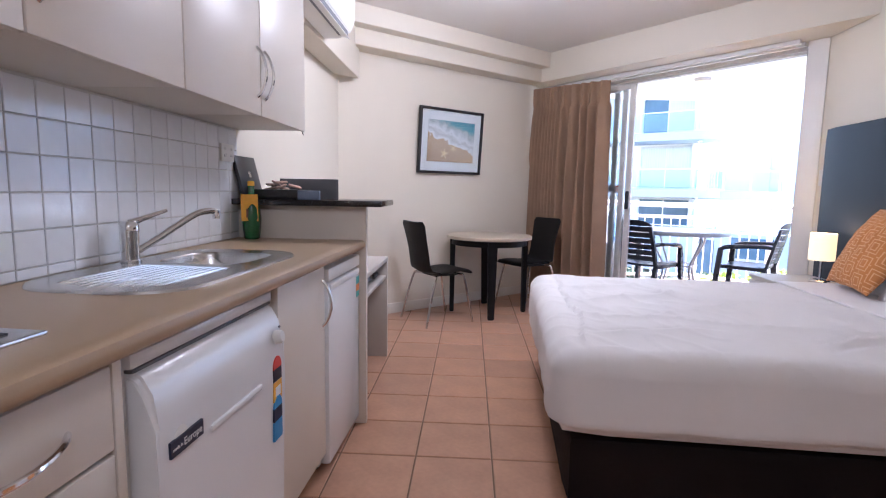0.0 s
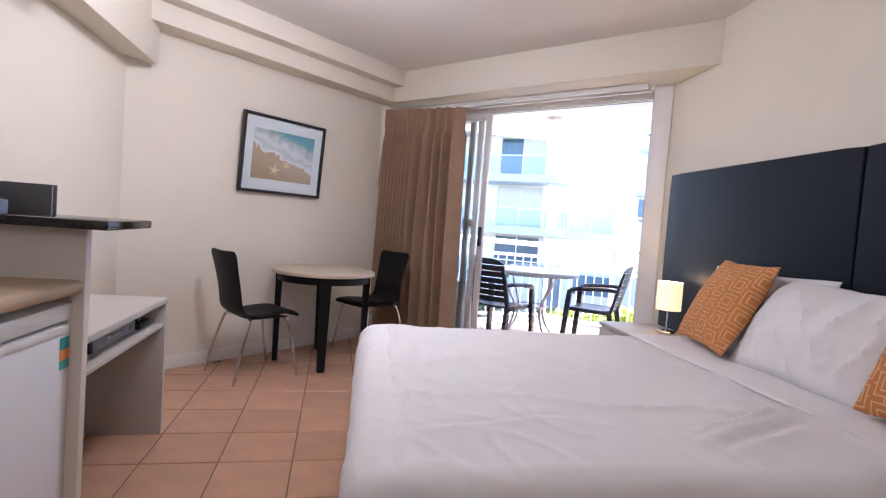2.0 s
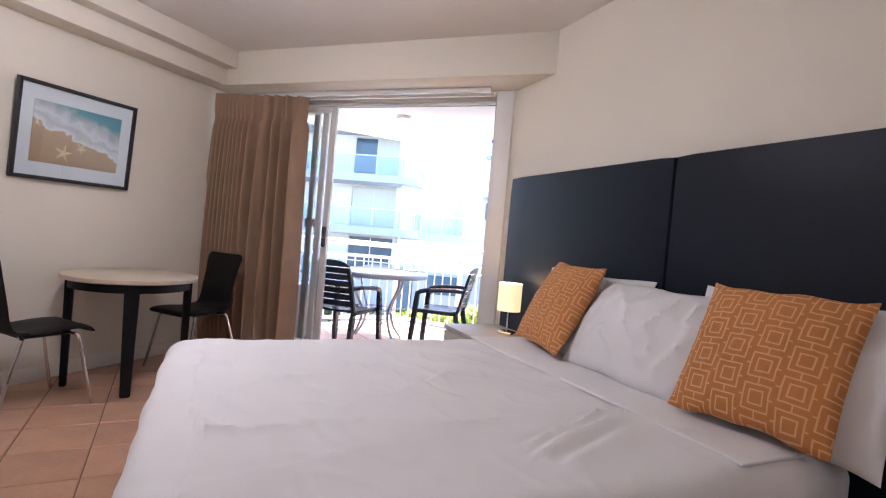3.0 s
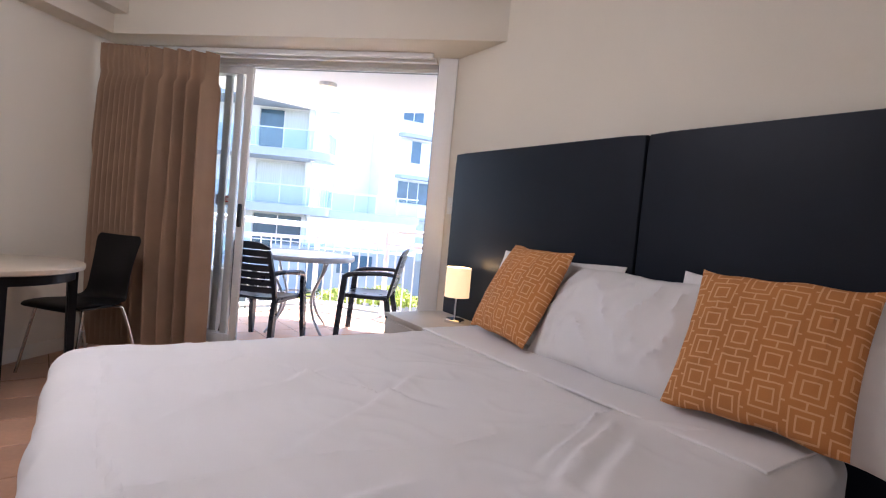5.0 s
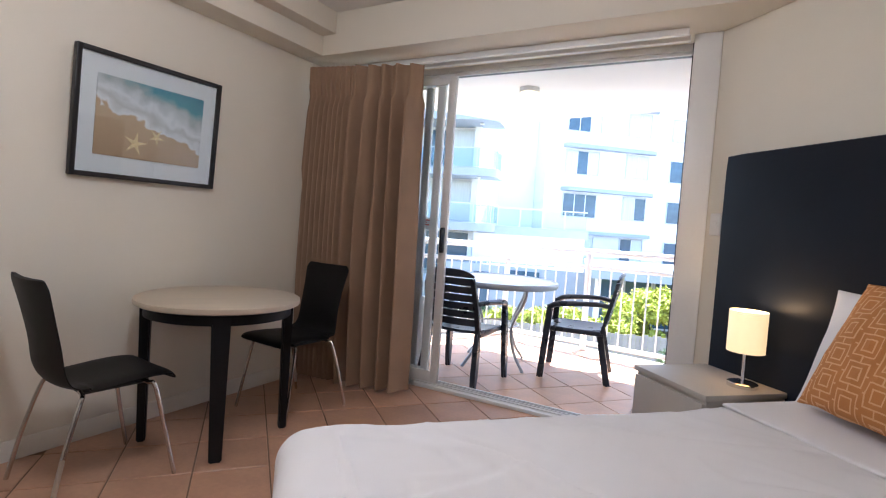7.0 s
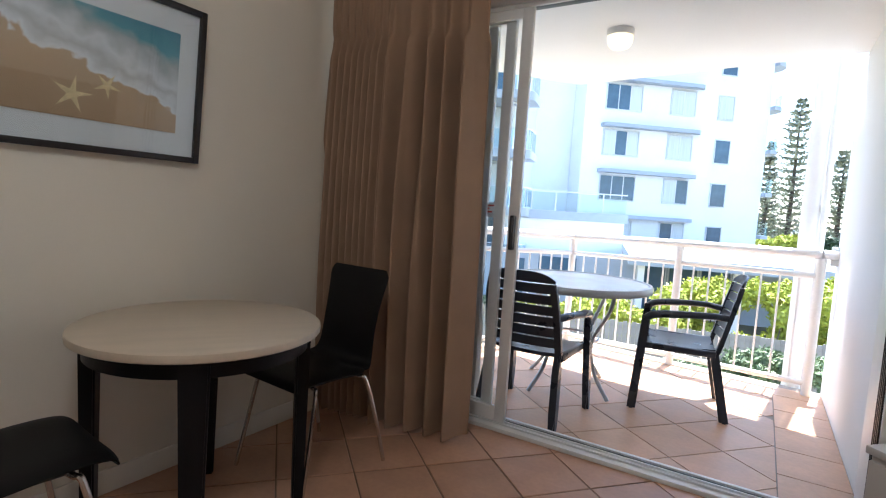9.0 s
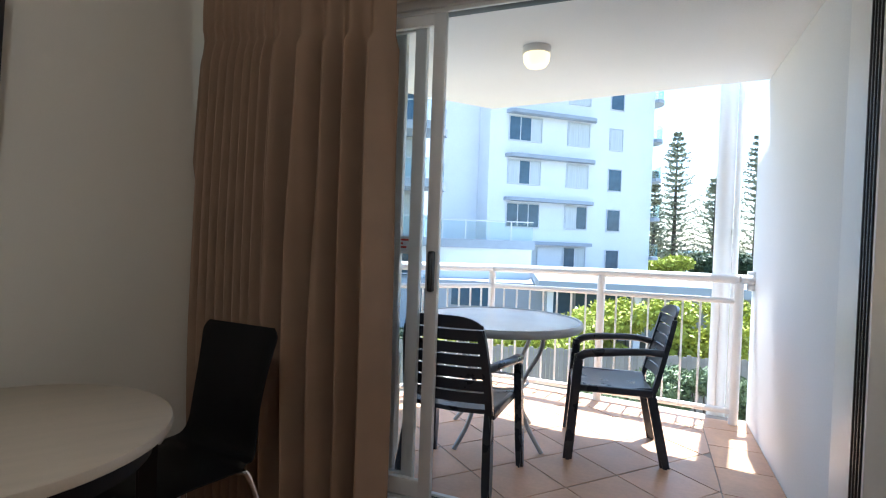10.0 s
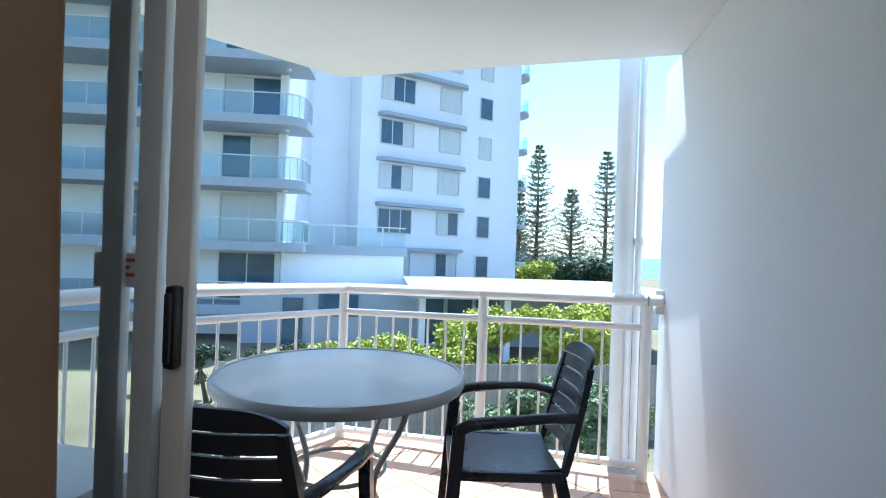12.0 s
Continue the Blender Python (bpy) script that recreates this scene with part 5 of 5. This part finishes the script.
# ---- outdoors ----
E0 = Vector((1.112, 4.451)); FD = Vector((0.61, 0.7925)); RD = Vector((0.7925, -0.61))


def O(r, d):
    """Plan point r metres to the right and d metres out from the balcony door."""
    p = E0 + RD * r + FD * d
    return (p.x, p.y)


OA = math.degrees(math.atan2(RD.y, RD.x))
ZG = -3.2
gr = prism("ground", [O(-900, -60), O(900, -60), O(900, 110), O(-900, 110)], ZG - 0.5, ZG, GRASS)
struct(gr, "dry sandy garden ground reaching to the shore")
struct(prism("water", [O(-3000, 110), O(3000, 110), O(3000, 3000), O(-3000, 3000)], ZG - 0.5, ZG - 0.15, SEA), "blue sea at the horizon")
struct(prism("pavement", [O(-14, 5.5), O(12, 8.5), O(12, 6.6), O(-14, 4.0)], ZG, ZG + 0.05, PATHM, bev=0.02), "pale concrete garden path")
struct(prism("road", [O(-4, 30), O(40, 36), O(40, 46), O(-4, 44)], ZG, ZG + 0.03, ASPH), "grey asphalt drive behind the hedge")


def window_unit(parent, m, w, hgt, panes, glassy):
    """A recessed window: frame, mullions, panes; x across, z up, -y out."""
    wd = box("window", (0, -0.02, -0.06), (w, 0.10, 0.0), WFRAME, parent, 0.0, m=m)
    for lo, hi in (((0, -0.01, hgt), (w, 0.06, hgt + 0.05)), ((-0.05, -0.01, -0.06), (0, 0.06, hgt + 0.05)), ((w, -0.01, -0.06), (w + 0.05, 0.06, hgt + 0.05))):
        box("frame", lo, hi, WFRAME, wd, 0.0)
    for k in range(panes):
        a, b = w * k / panes, w * (k + 1) / panes
        box("pane", (a + 0.03, 0.0, 0.02), (b - 0.03, 0.03, hgt - 0.02), WINGLASS if glassy[k % len(glassy)] else DRAPE, wd, 0.0)
        if k:
            box("mullion", (a - 0.03, -0.012, 0.0), (a + 0.03, 0.03, hgt), WFRAME, wd, 0.0)
    return wd


# tower with hooded windows
P0 = Vector(O(-3.55 + 6.05 * -0.361, 33.7 + 4 * -0.361)); P1 = Vector(O(-3.55 + 6.05 * 1.455, 33.7 + 4 * 1.455))
ang = math.degrees(math.atan2((P1 - P0).y, (P1 - P0).x))
LEN = (P1 - P0).length
tw = thing("apartment_tower", pose(P0.x, P0.y, 0, 0, 0, ang), "white rendered apartment tower with hooded windows", "building")
box("wall", (0, 0.12, ZG), (LEN, 11, 21.5), FACADE, tw, 0.0)
box("wall", (-12, 1.9, ZG), (-0.01, 11, 21.5), FACADE, tw, 0.0, "set back plain white wall")
box("roof", (-0.3, -0.2, 21.5), (LEN + 0.3, 11.2, 21.9), SLABG, tw, 0.0)
rngw = random.Random(3)
for k in range(7):
    zb = -0.55 + 2.9 * k
    window_unit(tw, pose(1.4, 0.05, zb), 2.4, 1.55, 3, [rngw.random() < 0.5, True, rngw.random() < 0.4])
    window_unit(tw, pose(5.9, 0.05, zb + 0.03), 1.7, 1.55, 2, [rngw.random() < 0.7, rngw.random() < 0.3])
    window_unit(tw, pose(9.35, 0.05, zb), 1.05, 1.5, 1, [rngw.random() < 0.7])
    pts = [(1.15, 0.12)] + [(1.15 + 0.45 - 0.45 * math.cos(a), -0.55 * math.sin(a)) for a in [math.pi / 2 * i / 6 for i in range(1, 7)]] + [(8.0 - 0.45 + 0.45 * math.sin(a), -0.55 * math.cos(a)) for a in [math.pi / 2 * i / 6 for i in range(7)]]
    prism("hood", pts, zb + 1.72, zb + 1.95, SLABG, tw, label="blue grey curved sun hood")
    b0 = LEN
    pts = [(b0, -0.3)] + [(b0 + 1.2 * math.sin(a), 1.0 - 1.3 * math.cos(a)) for a in [math.pi * i / 10 for i in range(11)]] + [(b0, 2.3)]
    prism("balcony_slab", pts, zb + 0.9, zb + 1.15, SLABG, tw, label="rounded blue grey balcony slab")
    for i in range(10):
        a0, a1 = math.pi * i / 10, math.pi * (i + 1) / 10
        qs = [(b0 + 1.15 * math.sin(a), 1.0 - 1.25 * math.cos(a)) for a in (a0, a1)]
        prism("balustrade_panel", [qs[0], qs[1], (qs[1][0] - 0.02, qs[1][1]), (qs[0][0] - 0.02, qs[0][1])], zb + 1.15, zb + 2.1, BALGLASS, tw)

# balcony block at a shorter distance
bb = thing("balcony_block", pose(*O(-8.2, 25.4), 0, 0, 0, OA + 6), "white apartment block with rounded glass balconies", "building")
box("wall", (-14, 0.12, ZG), (0, 9, 22), FACADE, bb, 0.0)
for k in range(7):
    zt = -1.5 + 2.9 * k
    far = 1.25
    pts = [(-14, 0.3), (-14, -2.2)] + [(far - 1.0 + 1.0 * math.sin(a), -1.2 - 1.0 * math.cos(a)) for a in [math.pi / 2 * i / 7 for i in range(8)]] + [(far, 0.3)]
    prism("balcony_slab", pts, zt - 0.42, zt, SLABG, bb, label="blue grey balcony slab with rounded end")
    lathe("slab_lamp", [(0.12, zt - 0.42), (0.11, zt - 0.48), (0, zt - 0.49)], PLASTIC, bb, m=pose(0.2, -1.1, 0), n=14)
    line = [(-14 + 1.43 * i, -2.1) for i in range(10)] + [(far - 1.0 + 0.92 * math.sin(a), -1.2 - 0.92 * math.cos(a)) for a in [math.pi / 2 * i / 4 for i in range(5)]] + [(far - 0.08, 0.1)]
    tube("balustrade_rail", [(x, y, zt + 1.02) for x, y in line], 0.03, WFRAME, bb, 6)
    for i in range(len(line) - 1):
        (xa, ya), (xb, yb) = line[i], line[i + 1]
        dn = Vector((yb - ya, xa - xb)).normalized() * 0.012
        g = prism("balustrade_panel", [(xa, ya), (xb, yb), (xb + dn.x, yb + dn.y), (xa + dn.x, ya + dn.y)], zt + 0.06, zt + 1.0, BALGLASS, bb)
        tube("balustrade_post", [(xa, ya, zt), (xa, ya, zt + 1.02)], 0.025, WFRAME, bb, 6)
    window_unit(bb, pose(-3.1, 0.05, zt + 0.08), 2.7, 2.25, 2, [k % 2 == 0, k % 3 == 0])
    window_unit(bb, pose(-8.6, 0.05, zt + 0.08), 2.4, 2.25, 2, [True, k % 2 == 1])
    window_unit(bb, pose(-12.4, 0.05, zt + 0.6), 1.6, 1.5, 2, [k % 2 == 1, True])
    box("fin", (-0.35, -0.25, zt), (0, 0.12, zt + 2.5), FACADE, bb, 0.0)

# podium terrace between the two
te = thing("terrace", pose(*O(-8.0, 24.5), 0, 0, 0, OA + 24), "white terrace podium with glass balustrade", "terrace")
box("podium", (0, 0, ZG), (6.2, 9, 0.9), FACADE, te, 0.0)
box("edge_band", (-0.1, -0.25, 0.9), (6.3, 9, 1.35), SLABG, te, 0.0)
for i in range(5):
    box("balustrade_panel", (i * 1.24 + 0.03, -0.16, 1.38), (i * 1.24 + 1.21, -0.145, 2.3), BALGLASS, te, 0.0)
    box("balustrade_post", (i * 1.24 - 0.03, -0.18, 1.35), (i * 1.24 + 0.03, -0.12, 2.36), WFRAME, te, 0.0)
box("balustrade_rail", (0, -0.18, 2.34), (6.2, -0.12, 2.4), WFRAME, te, 0.0)
# low entrance building with a flat metal roof
lo = thing("entrance_building", pose(*O(-1.4, 20), 0, 0, 0, OA + 7), "low entrance pavilion with flat blue grey roof", "building")
box("roof", (0, 0, -0.62), (12.5, 10, -0.25), ROOFM, lo, 0.0)
box("wall", (-7.5, 4.0, ZG), (12, 9.5, -0.7), SLABG, lo, 0.0)
for k in range(3):
    window_unit(lo, pose(0.6 + 1.35 * k, 3.95, ZG + 0.1), 1.2, 2.2, 1, [True])
box("window", (-4.0, 3.93, -1.9), (-2.2, 3.99, -0.9), WINGLASS, lo, 0.0)
box("door", (-5.6, 3.93, ZG), (-4.7, 3.99, -1.1), WINGLASS, lo, 0.0)
for x in (0.4, 3.9, 7.6, 11.4):
    box("column", (x, 0.5, ZG), (x + 0.25, 0.75, -0.62), FACADE, lo, 0.0)

# fence between hedge and shrubs
fn = thing("fence", pose(*O(-5, 11.2), ZG, 0, 0, OA + 8), "weathered grey timber paling fence", "fence")
for z in (0.35, 1.55):
    box("fence_rail", (0, 0.02, z), (13, 0.07, z + 0.08), FENCE, fn, 0.0)
pal = bmesh.new()
bmesh.ops.create_cube(pal, size=1)
for v in pal.verts:
    v.co = Vector((v.co.x * 0.098, v.co.y * 0.018, (v.co.z + 0.5) * 1.85))
pal_me = bpy.data.meshes.new("paling")
pal.to_mesh(pal_me); pal.free()
pal_me.materials.append(FENCE)
for i in range(125):
    link("paling", pal_me, None, fn, m=pose(0.05 + i * 0.104, 0, rngw.uniform(-0.03, 0.03)), smooth=False)


def leaf_cloud(name, blobs, leaf, count, material, seed, parent=None, label=""):
    """Many small folded leaves over and inside a set of blobs (x, y, z, radius, squash)."""
    rs = np.random.RandomState(seed)
    wts = np.array([b[3] ** 2 for b in blobs]); wts = wts / wts.sum()
    pick = rs.choice(len(blobs), count, p=wts)
    d = rs.normal(size=(count, 3)); d /= np.linalg.norm(d, axis=1)[:, None]
    bl_ = np.array(blobs)
    rad = bl_[pick, 3] * (0.62 + 0.42 * rs.rand(count)) * (1 + 0.18 * np.sin(d[:, 0] * 7 + d[:, 1] * 5) * np.cos(d[:, 2] * 6))
    c = bl_[pick, :3] + d * rad[:, None] * np.stack([np.ones(count), np.ones(count), bl_[pick, 4]], 1)
    a = rs.normal(size=(count, 3)); a /= np.linalg.norm(a, axis=1)[:, None]
    b = np.cross(a, d + rs.normal(size=(count, 3)) * 0.5); b /= np.linalg.norm(b, axis=1)[:, None] + 1e-9
    sz = leaf * (0.6 + 0.8 * rs.rand(count))[:, None]
    v = np.empty((count, 4, 3))
    v[:, 0] = c - a * sz; v[:, 1] = c + b * sz * 0.42; v[:, 2] = c + a * sz; v[:, 3] = c - b * sz * 0.42
    f = np.arange(count * 4).reshape(count, 4)
    me = bpy.data.meshes.new(name)
    me.from_pydata(v.reshape(-1, 3).tolist(), [], f.tolist())
    return link(name, me, material, parent, label, smooth=False)


def shrub(name, r, d, w, hgt, material, count, seed, label, leaf=0.05, base=ZG, n=9):
    rs = random.Random(seed)
    x, y = O(r, d)
    sh = thing(name, pose(x, y, base), label, "shrub")
    blobs = []
    for i in range(n):
        a = rs.uniform(0, 6.28); q = rs.random() ** 0.5 * w * 0.6
        br = w * rs.uniform(0.26, 0.42)
        blobs.append((q * math.cos(a), q * math.sin(a), max(br * 0.6, hgt - br * 0.85 - rs.random() ** 2 * hgt * 0.55), br, 0.85))
    leaf_cloud("crown", blobs, leaf, count, material, seed, sh)
    for i in range(4):
        bx_ = blobs[i]
        tube("stem", [(0.05 * i, 0, -0.05), (bx_[0] * 0.5, bx_[1] * 0.5, bx_[2] * 0.6), (bx_[0], bx_[1], bx_[2])], [0.035, 0.025, 0.01], BARK, sh, 6)
    return sh


for i in range(9):
    shrub("hedge_shrub", -3.4 + 1.02 * i + 0.2 * math.sin(i * 2.1), 13.6 + 0.16 * i + 0.5 * math.sin(i * 1.7), 1.15, (1.9, 2.0, 2.3, 2.0, 2.6, 2.9, 3.0, 2.9, 3.1)[i], LEAF1, 5200, 20 + i, "bright yellow green leafy shrub behind the fence", 0.075)
for i in range(8):
    shrub("garden_shrub", -0.6 + 0.62 * i, 8.6 + 0.22 * i + 0.5 * math.sin(i * 2.3), 0.8, (1.1, 1.4, 1.9, 1.7, 2.1, 2.2, 2.0, 1.8)[i], LEAF2, 5200, 40 + i, "grey green leafy garden shrub by the fence", 0.045)
for i, (r, d) in enumerate(((-5.2, 13.5), (-6.6, 14.2), (-4.2, 14.6), (-8.5, 15))):
    shrub("dark_shrub", r, d, 0.7, 1.7, LEAF3, 2500, 60 + i, "dark green shrub by the wall", 0.05)
shrub("dark_tree", 11.6, 46, 2.9, 4.2, LEAF3, 7000, 71, "dark rounded tree beyond the drive", 0.2, n=12)
shrub("dark_tree", 14.5, 48, 3.0, 4.0, LEAF3, 6000, 72, "dark rounded tree beyond the drive", 0.2, n=12)
shrub("pale_tree", 7.6, 44, 1.7, 3.9, LEAF1, 5000, 73, "pale green leafy tree beyond the roof", 0.16, n=10)
shrub("pale_tree", 5.9, 43, 1.5, 3.6, LEAF1, 4000, 74, "pale green leafy tree beyond the roof", 0.16, n=10)
for i, r in enumerate((3, 8, 13, 19, 25)):
    shrub("shore_bush", r, 92 + i, 4.5, 4.4, LEAF2, 3000, 80 + i, "low grey green coastal bush", 0.3, n=9)
# spiky grass tufts by the path
for i, (r, d) in enumerate(((-0.5, 7.4), (0.3, 7.9), (-1.2, 7.7))):
    x, y = O(r, d)
    tf = thing("grass_tuft", pose(x, y, ZG), "spiky yellow green ornamental grass", "plant")
    vs, fs = [], []
    rs = random.Random(i + 5)
    for k in range(90):
        a, ln, tl = rs.uniform(0, 6.28), rs.uniform(0.5, 1.0), rs.uniform(0.15, 0.6)
        ca_, sa_ = math.cos(a), math.sin(a)
        b = len(vs)
        vs += [(0.04 * ca_ - 0.014 * sa_, 0.04 * sa_ + 0.014 * ca_, 0), (0.04 * ca_ + 0.014 * sa_, 0.04 * sa_ - 0.014 * ca_, 0), (ln * tl * 0.6 * ca_, ln * tl * 0.6 * sa_, ln * 0.75), (ln * tl * 1.2 * ca_, ln * tl * 1.2 * sa_, ln * 0.9)]
        fs += [(b, b + 1, b + 2), (b + 1, b + 3, b + 2)]
    link("blades", raw("blades", vs, fs), LEAF1, tf, smooth=False)


def norfolk_pine(r, d, hgt, seed, wide=0.19):
    """A tall straight trunk with tiers of drooping boughs and open gaps."""
    x, y = O(r, d)
    tr = thing("norfolk_pine", pose(x, y, ZG), "tall tiered Norfolk pine near the shore", "tree", "pines by the shore")
    tube("trunk", [(0, 0, -0.1), (0.05, 0, hgt * 0.5), (0, 0, hgt)], [0.38, 0.22, 0.03], BARK, tr, 8)
    rs = random.Random(seed)
    vs, fs = [], []
    z = hgt * 0.16
    while z < hgt * 0.99:
        f = (z - hgt * 0.16) / (hgt * 0.84)
        reach = hgt * wide * (1 - f) ** 0.75 * rs.uniform(0.75, 1.05) + 0.2
        nb = rs.randint(6, 8); a0 = rs.uniform(0, 6.28)
        for k in range(nb):
            if rs.random() < 0.1:
                continue
            a = a0 + 6.283 * k / nb + rs.uniform(-0.15, 0.15)
            ca_, sa_ = math.cos(a), math.sin(a)
            rr = reach * rs.uniform(0.7, 1.1)
            for q in range(22):
                t = (q + 1) / 22
                px_, pz = rr * t, z + rr * (0.05 * t + 0.16 * t * t)
                wv = 0.30 * (1 - 0.4 * t) * rs.uniform(0.7, 1.3)
                dz = rs.uniform(-0.25, 0.35)
                b = len(vs)
                vs += [(px_ * ca_, px_ * sa_, pz), (px_ * ca_ - wv * sa_ + 0.18 * ca_, px_ * sa_ + wv * ca_ + 0.18 * sa_, pz + dz), ((px_ + 0.3) * ca_, (px_ + 0.3) * sa_, pz + 0.1), (px_ * ca_ + wv * sa_ + 0.18 * ca_, px_ * sa_ - wv * ca_ + 0.18 * sa_, pz + dz)]
                fs.append((b, b + 1, b + 2, b + 3))
        z += hgt * rs.uniform(0.03, 0.048)
    link("foliage", raw("foliage", vs, fs), HAZY_PINE, tr, smooth=False)


norfolk_pine(12.9, 76, 20.5, 1, 0.23)
norfolk_pine(18.2, 77, 14.8, 2, 0.32)
norfolk_pine(23.0, 76, 20.0, 3, 0.22)
norfolk_pine(9.7, 72, 14.5, 4, 0.15)
norfolk_pine(27.5, 82, 16.0, 5, 0.15)


def parked_car(r, d, turn, color, label):
    x, y = O(r, d)
    car = thing("car", pose(x, y, ZG + 0.03, 0, 0, turn), label, "car")
    bm = bmesh.new()
    pr = [(-2.1, 0.35), (-2.1, 0.8), (-1.2, 0.95), (-0.6, 1.42), (0.9, 1.42), (1.6, 0.95), (2.1, 0.85), (2.1, 0.35)]
    ra = [bm.verts.new((x_, -0.82, z_)) for x_, z_ in pr]; rb = [bm.verts.new((x_, 0.82, z_)) for x_, z_ in pr]
    for i in range(len(pr)):
        j = (i + 1) % len(pr)
        bm.faces.new((ra[i], ra[j], rb[j], rb[i]))
    bm.faces.new(ra[::-1]); bm.faces.new(rb)
    bmesh.ops.bevel(bm, geom=bm.edges[:], offset=0.08, segments=2, affect="EDGES")
    part("body", bm, color, car)
    box("side_window", (-0.65, -0.84, 0.98), (1.0, 0.84, 1.32), WINGLASS, car, 0.02)
    for wx in (-1.35, 1.35):
        for wy in (-0.78, 0.78):
            lathe("wheel", [(0.33, -0.1), (0.33, 0.1)], BLACKP, car, 20, m=pose(wx, wy, 0.33, 90, 0, 0))


parked_car(9.6, 40, 30, APPL, "white car parked beyond the roof")
parked_car(7.3, 39, 30, GREYBOX, "dark grey car parked beyond the roof")

# ---- wall and floor pieces ----
tile_cache = {}


def small_tile(w, h):
    key = (round(w, 4), round(h, 4))
    if key not in tile_cache:
        bm = bmesh.new()
        bmesh.ops.create_cube(bm, size=1)
        for v in bm.verts:
            v.co = Vector(((v.co.x + 0.5) * 0.008, v.co.y * w, v.co.z * h))
        bmesh.ops.bevel(bm, geom=[e for e in bm.edges if e.verts[0].co.x > 0.004 and e.verts[1].co.x > 0.004], offset=0.0018, segments=1, affect="EDGES")
        me = bpy.data.meshes.new("tile")
        bm.to_mesh(me); bm.free()
        me.materials.append(GLAZE)
        tile_cache[key] = me
    return tile_cache[key]


rt = random.Random(11)
TP = 0.095
for i in range(29):
    for j in range(6):
        y1 = min(0.034 - i * TP, 0.028)
        y0 = 0.034 - (i + 1) * TP
        z0, z1 = max(0.853 + j * TP, 0.919), min(0.853 + (j + 1) * TP, 1.428)
        ww, hh = y1 - y0 - 0.003, z1 - z0 - 0.003
        link("tile", small_tile(ww, hh), None, sb, m=pose(W + 0.001, (y0 + y1) / 2, (z0 + z1) / 2, 0, rt.uniform(-0.35, 0.35), rt.uniform(-0.35, 0.35)), smooth=False)


def tile_floor(parent, region, origin, turn, pitch, joint, ztop, material, skip=()):
    c, s = math.cos(radians(turn)), math.sin(radians(turn))
    full = None
    for i in range(-24, 25):
        for j in range(-24, 25):
            a, b = i * pitch + joint / 2, j * pitch + joint / 2
            w = pitch - joint
            quad = [(origin[0] + c * x - s * y, origin[1] + s * x + c * y) for x, y in ((a, b), (a + w, b), (a + w, b + w), (a, b + w))]
            cx, cy = sum(q[0] for q in quad) / 4, sum(q[1] for q in quad) / 4
            if any(x0 < cx < x1 and y0 < cy < y1 for x0, y0, x1, y1 in skip):
                continue
            cut = clip_convex(quad, region)
            if len(cut) < 3 or area(cut) < 0.002:
                continue
            whole = area(cut) > w * w * 0.999
            if whole and full:
                me = full
            else:
                pts = [((p[0] - cx) * c + (p[1] - cy) * s, -(p[0] - cx) * s + (p[1] - cy) * c) for p in cut]
                bm = bmesh.new()
                top = [bm.verts.new((x, y, 0)) for x, y in pts]
                low = [bm.verts.new((x, y, -0.012)) for x, y in pts]
                f = bm.faces.new(top)
                for k in range(len(pts)):
                    q = (k + 1) % len(pts)
                    bm.faces.new((top[k], low[k], low[q], top[q]))
                if whole:
                    bmesh.ops.bevel(bm, geom=list(f.edges), offset=0.0025, segments=1, affect="EDGES")
                bmesh.ops.recalc_face_normals(bm, faces=bm.faces)
                me = bpy.data.meshes.new("tile")
                bm.to_mesh(me); bm.free()
                me.materials.append(material)
                if whole:
                    full = me
            link("tile", me, None, parent, m=pose(cx, cy, ztop, rt.uniform(-0.08, 0.08), rt.uniform(-0.08, 0.08), turn), smooth=False)


floor_ob = bpy.data.objects["floor"]
tile_floor(floor_ob, ROOM, (0.022, 3.244), 4.5, 0.333, 0.007, 0.0, TERRA, skip=((0.8, 2.1, 2.1, 3.2),))
bal_ob = bpy.data.objects["floor_balcony"]
U_BORD = U_BAL - 0.305
MAIN = [UV(U_BORD - 0.006, V_DOOR + 0.155), UV(U_BORD - 0.006, 7.10), (2.70, 7.66), B_C3, B_C4]
tile_floor(bal_ob, MAIN, (2.12, 5.654), 4.5, 0.357, 0.007, ZB, BALTILE)
for k in range(7):
    v0 = V_DOOR + 0.155 + k * 0.357
    v1 = min(v0 + 0.350, 7.10)
    if v1 - v0 > 0.03:
        qd = [UV(U_BORD, v0), UV(U_BAL - 0.003, v0), UV(U_BAL - 0.003, v1), UV(U_BORD, v1)]
        prism("tile", qd, ZB - 0.012, ZB, BALTILE, bal_ob)
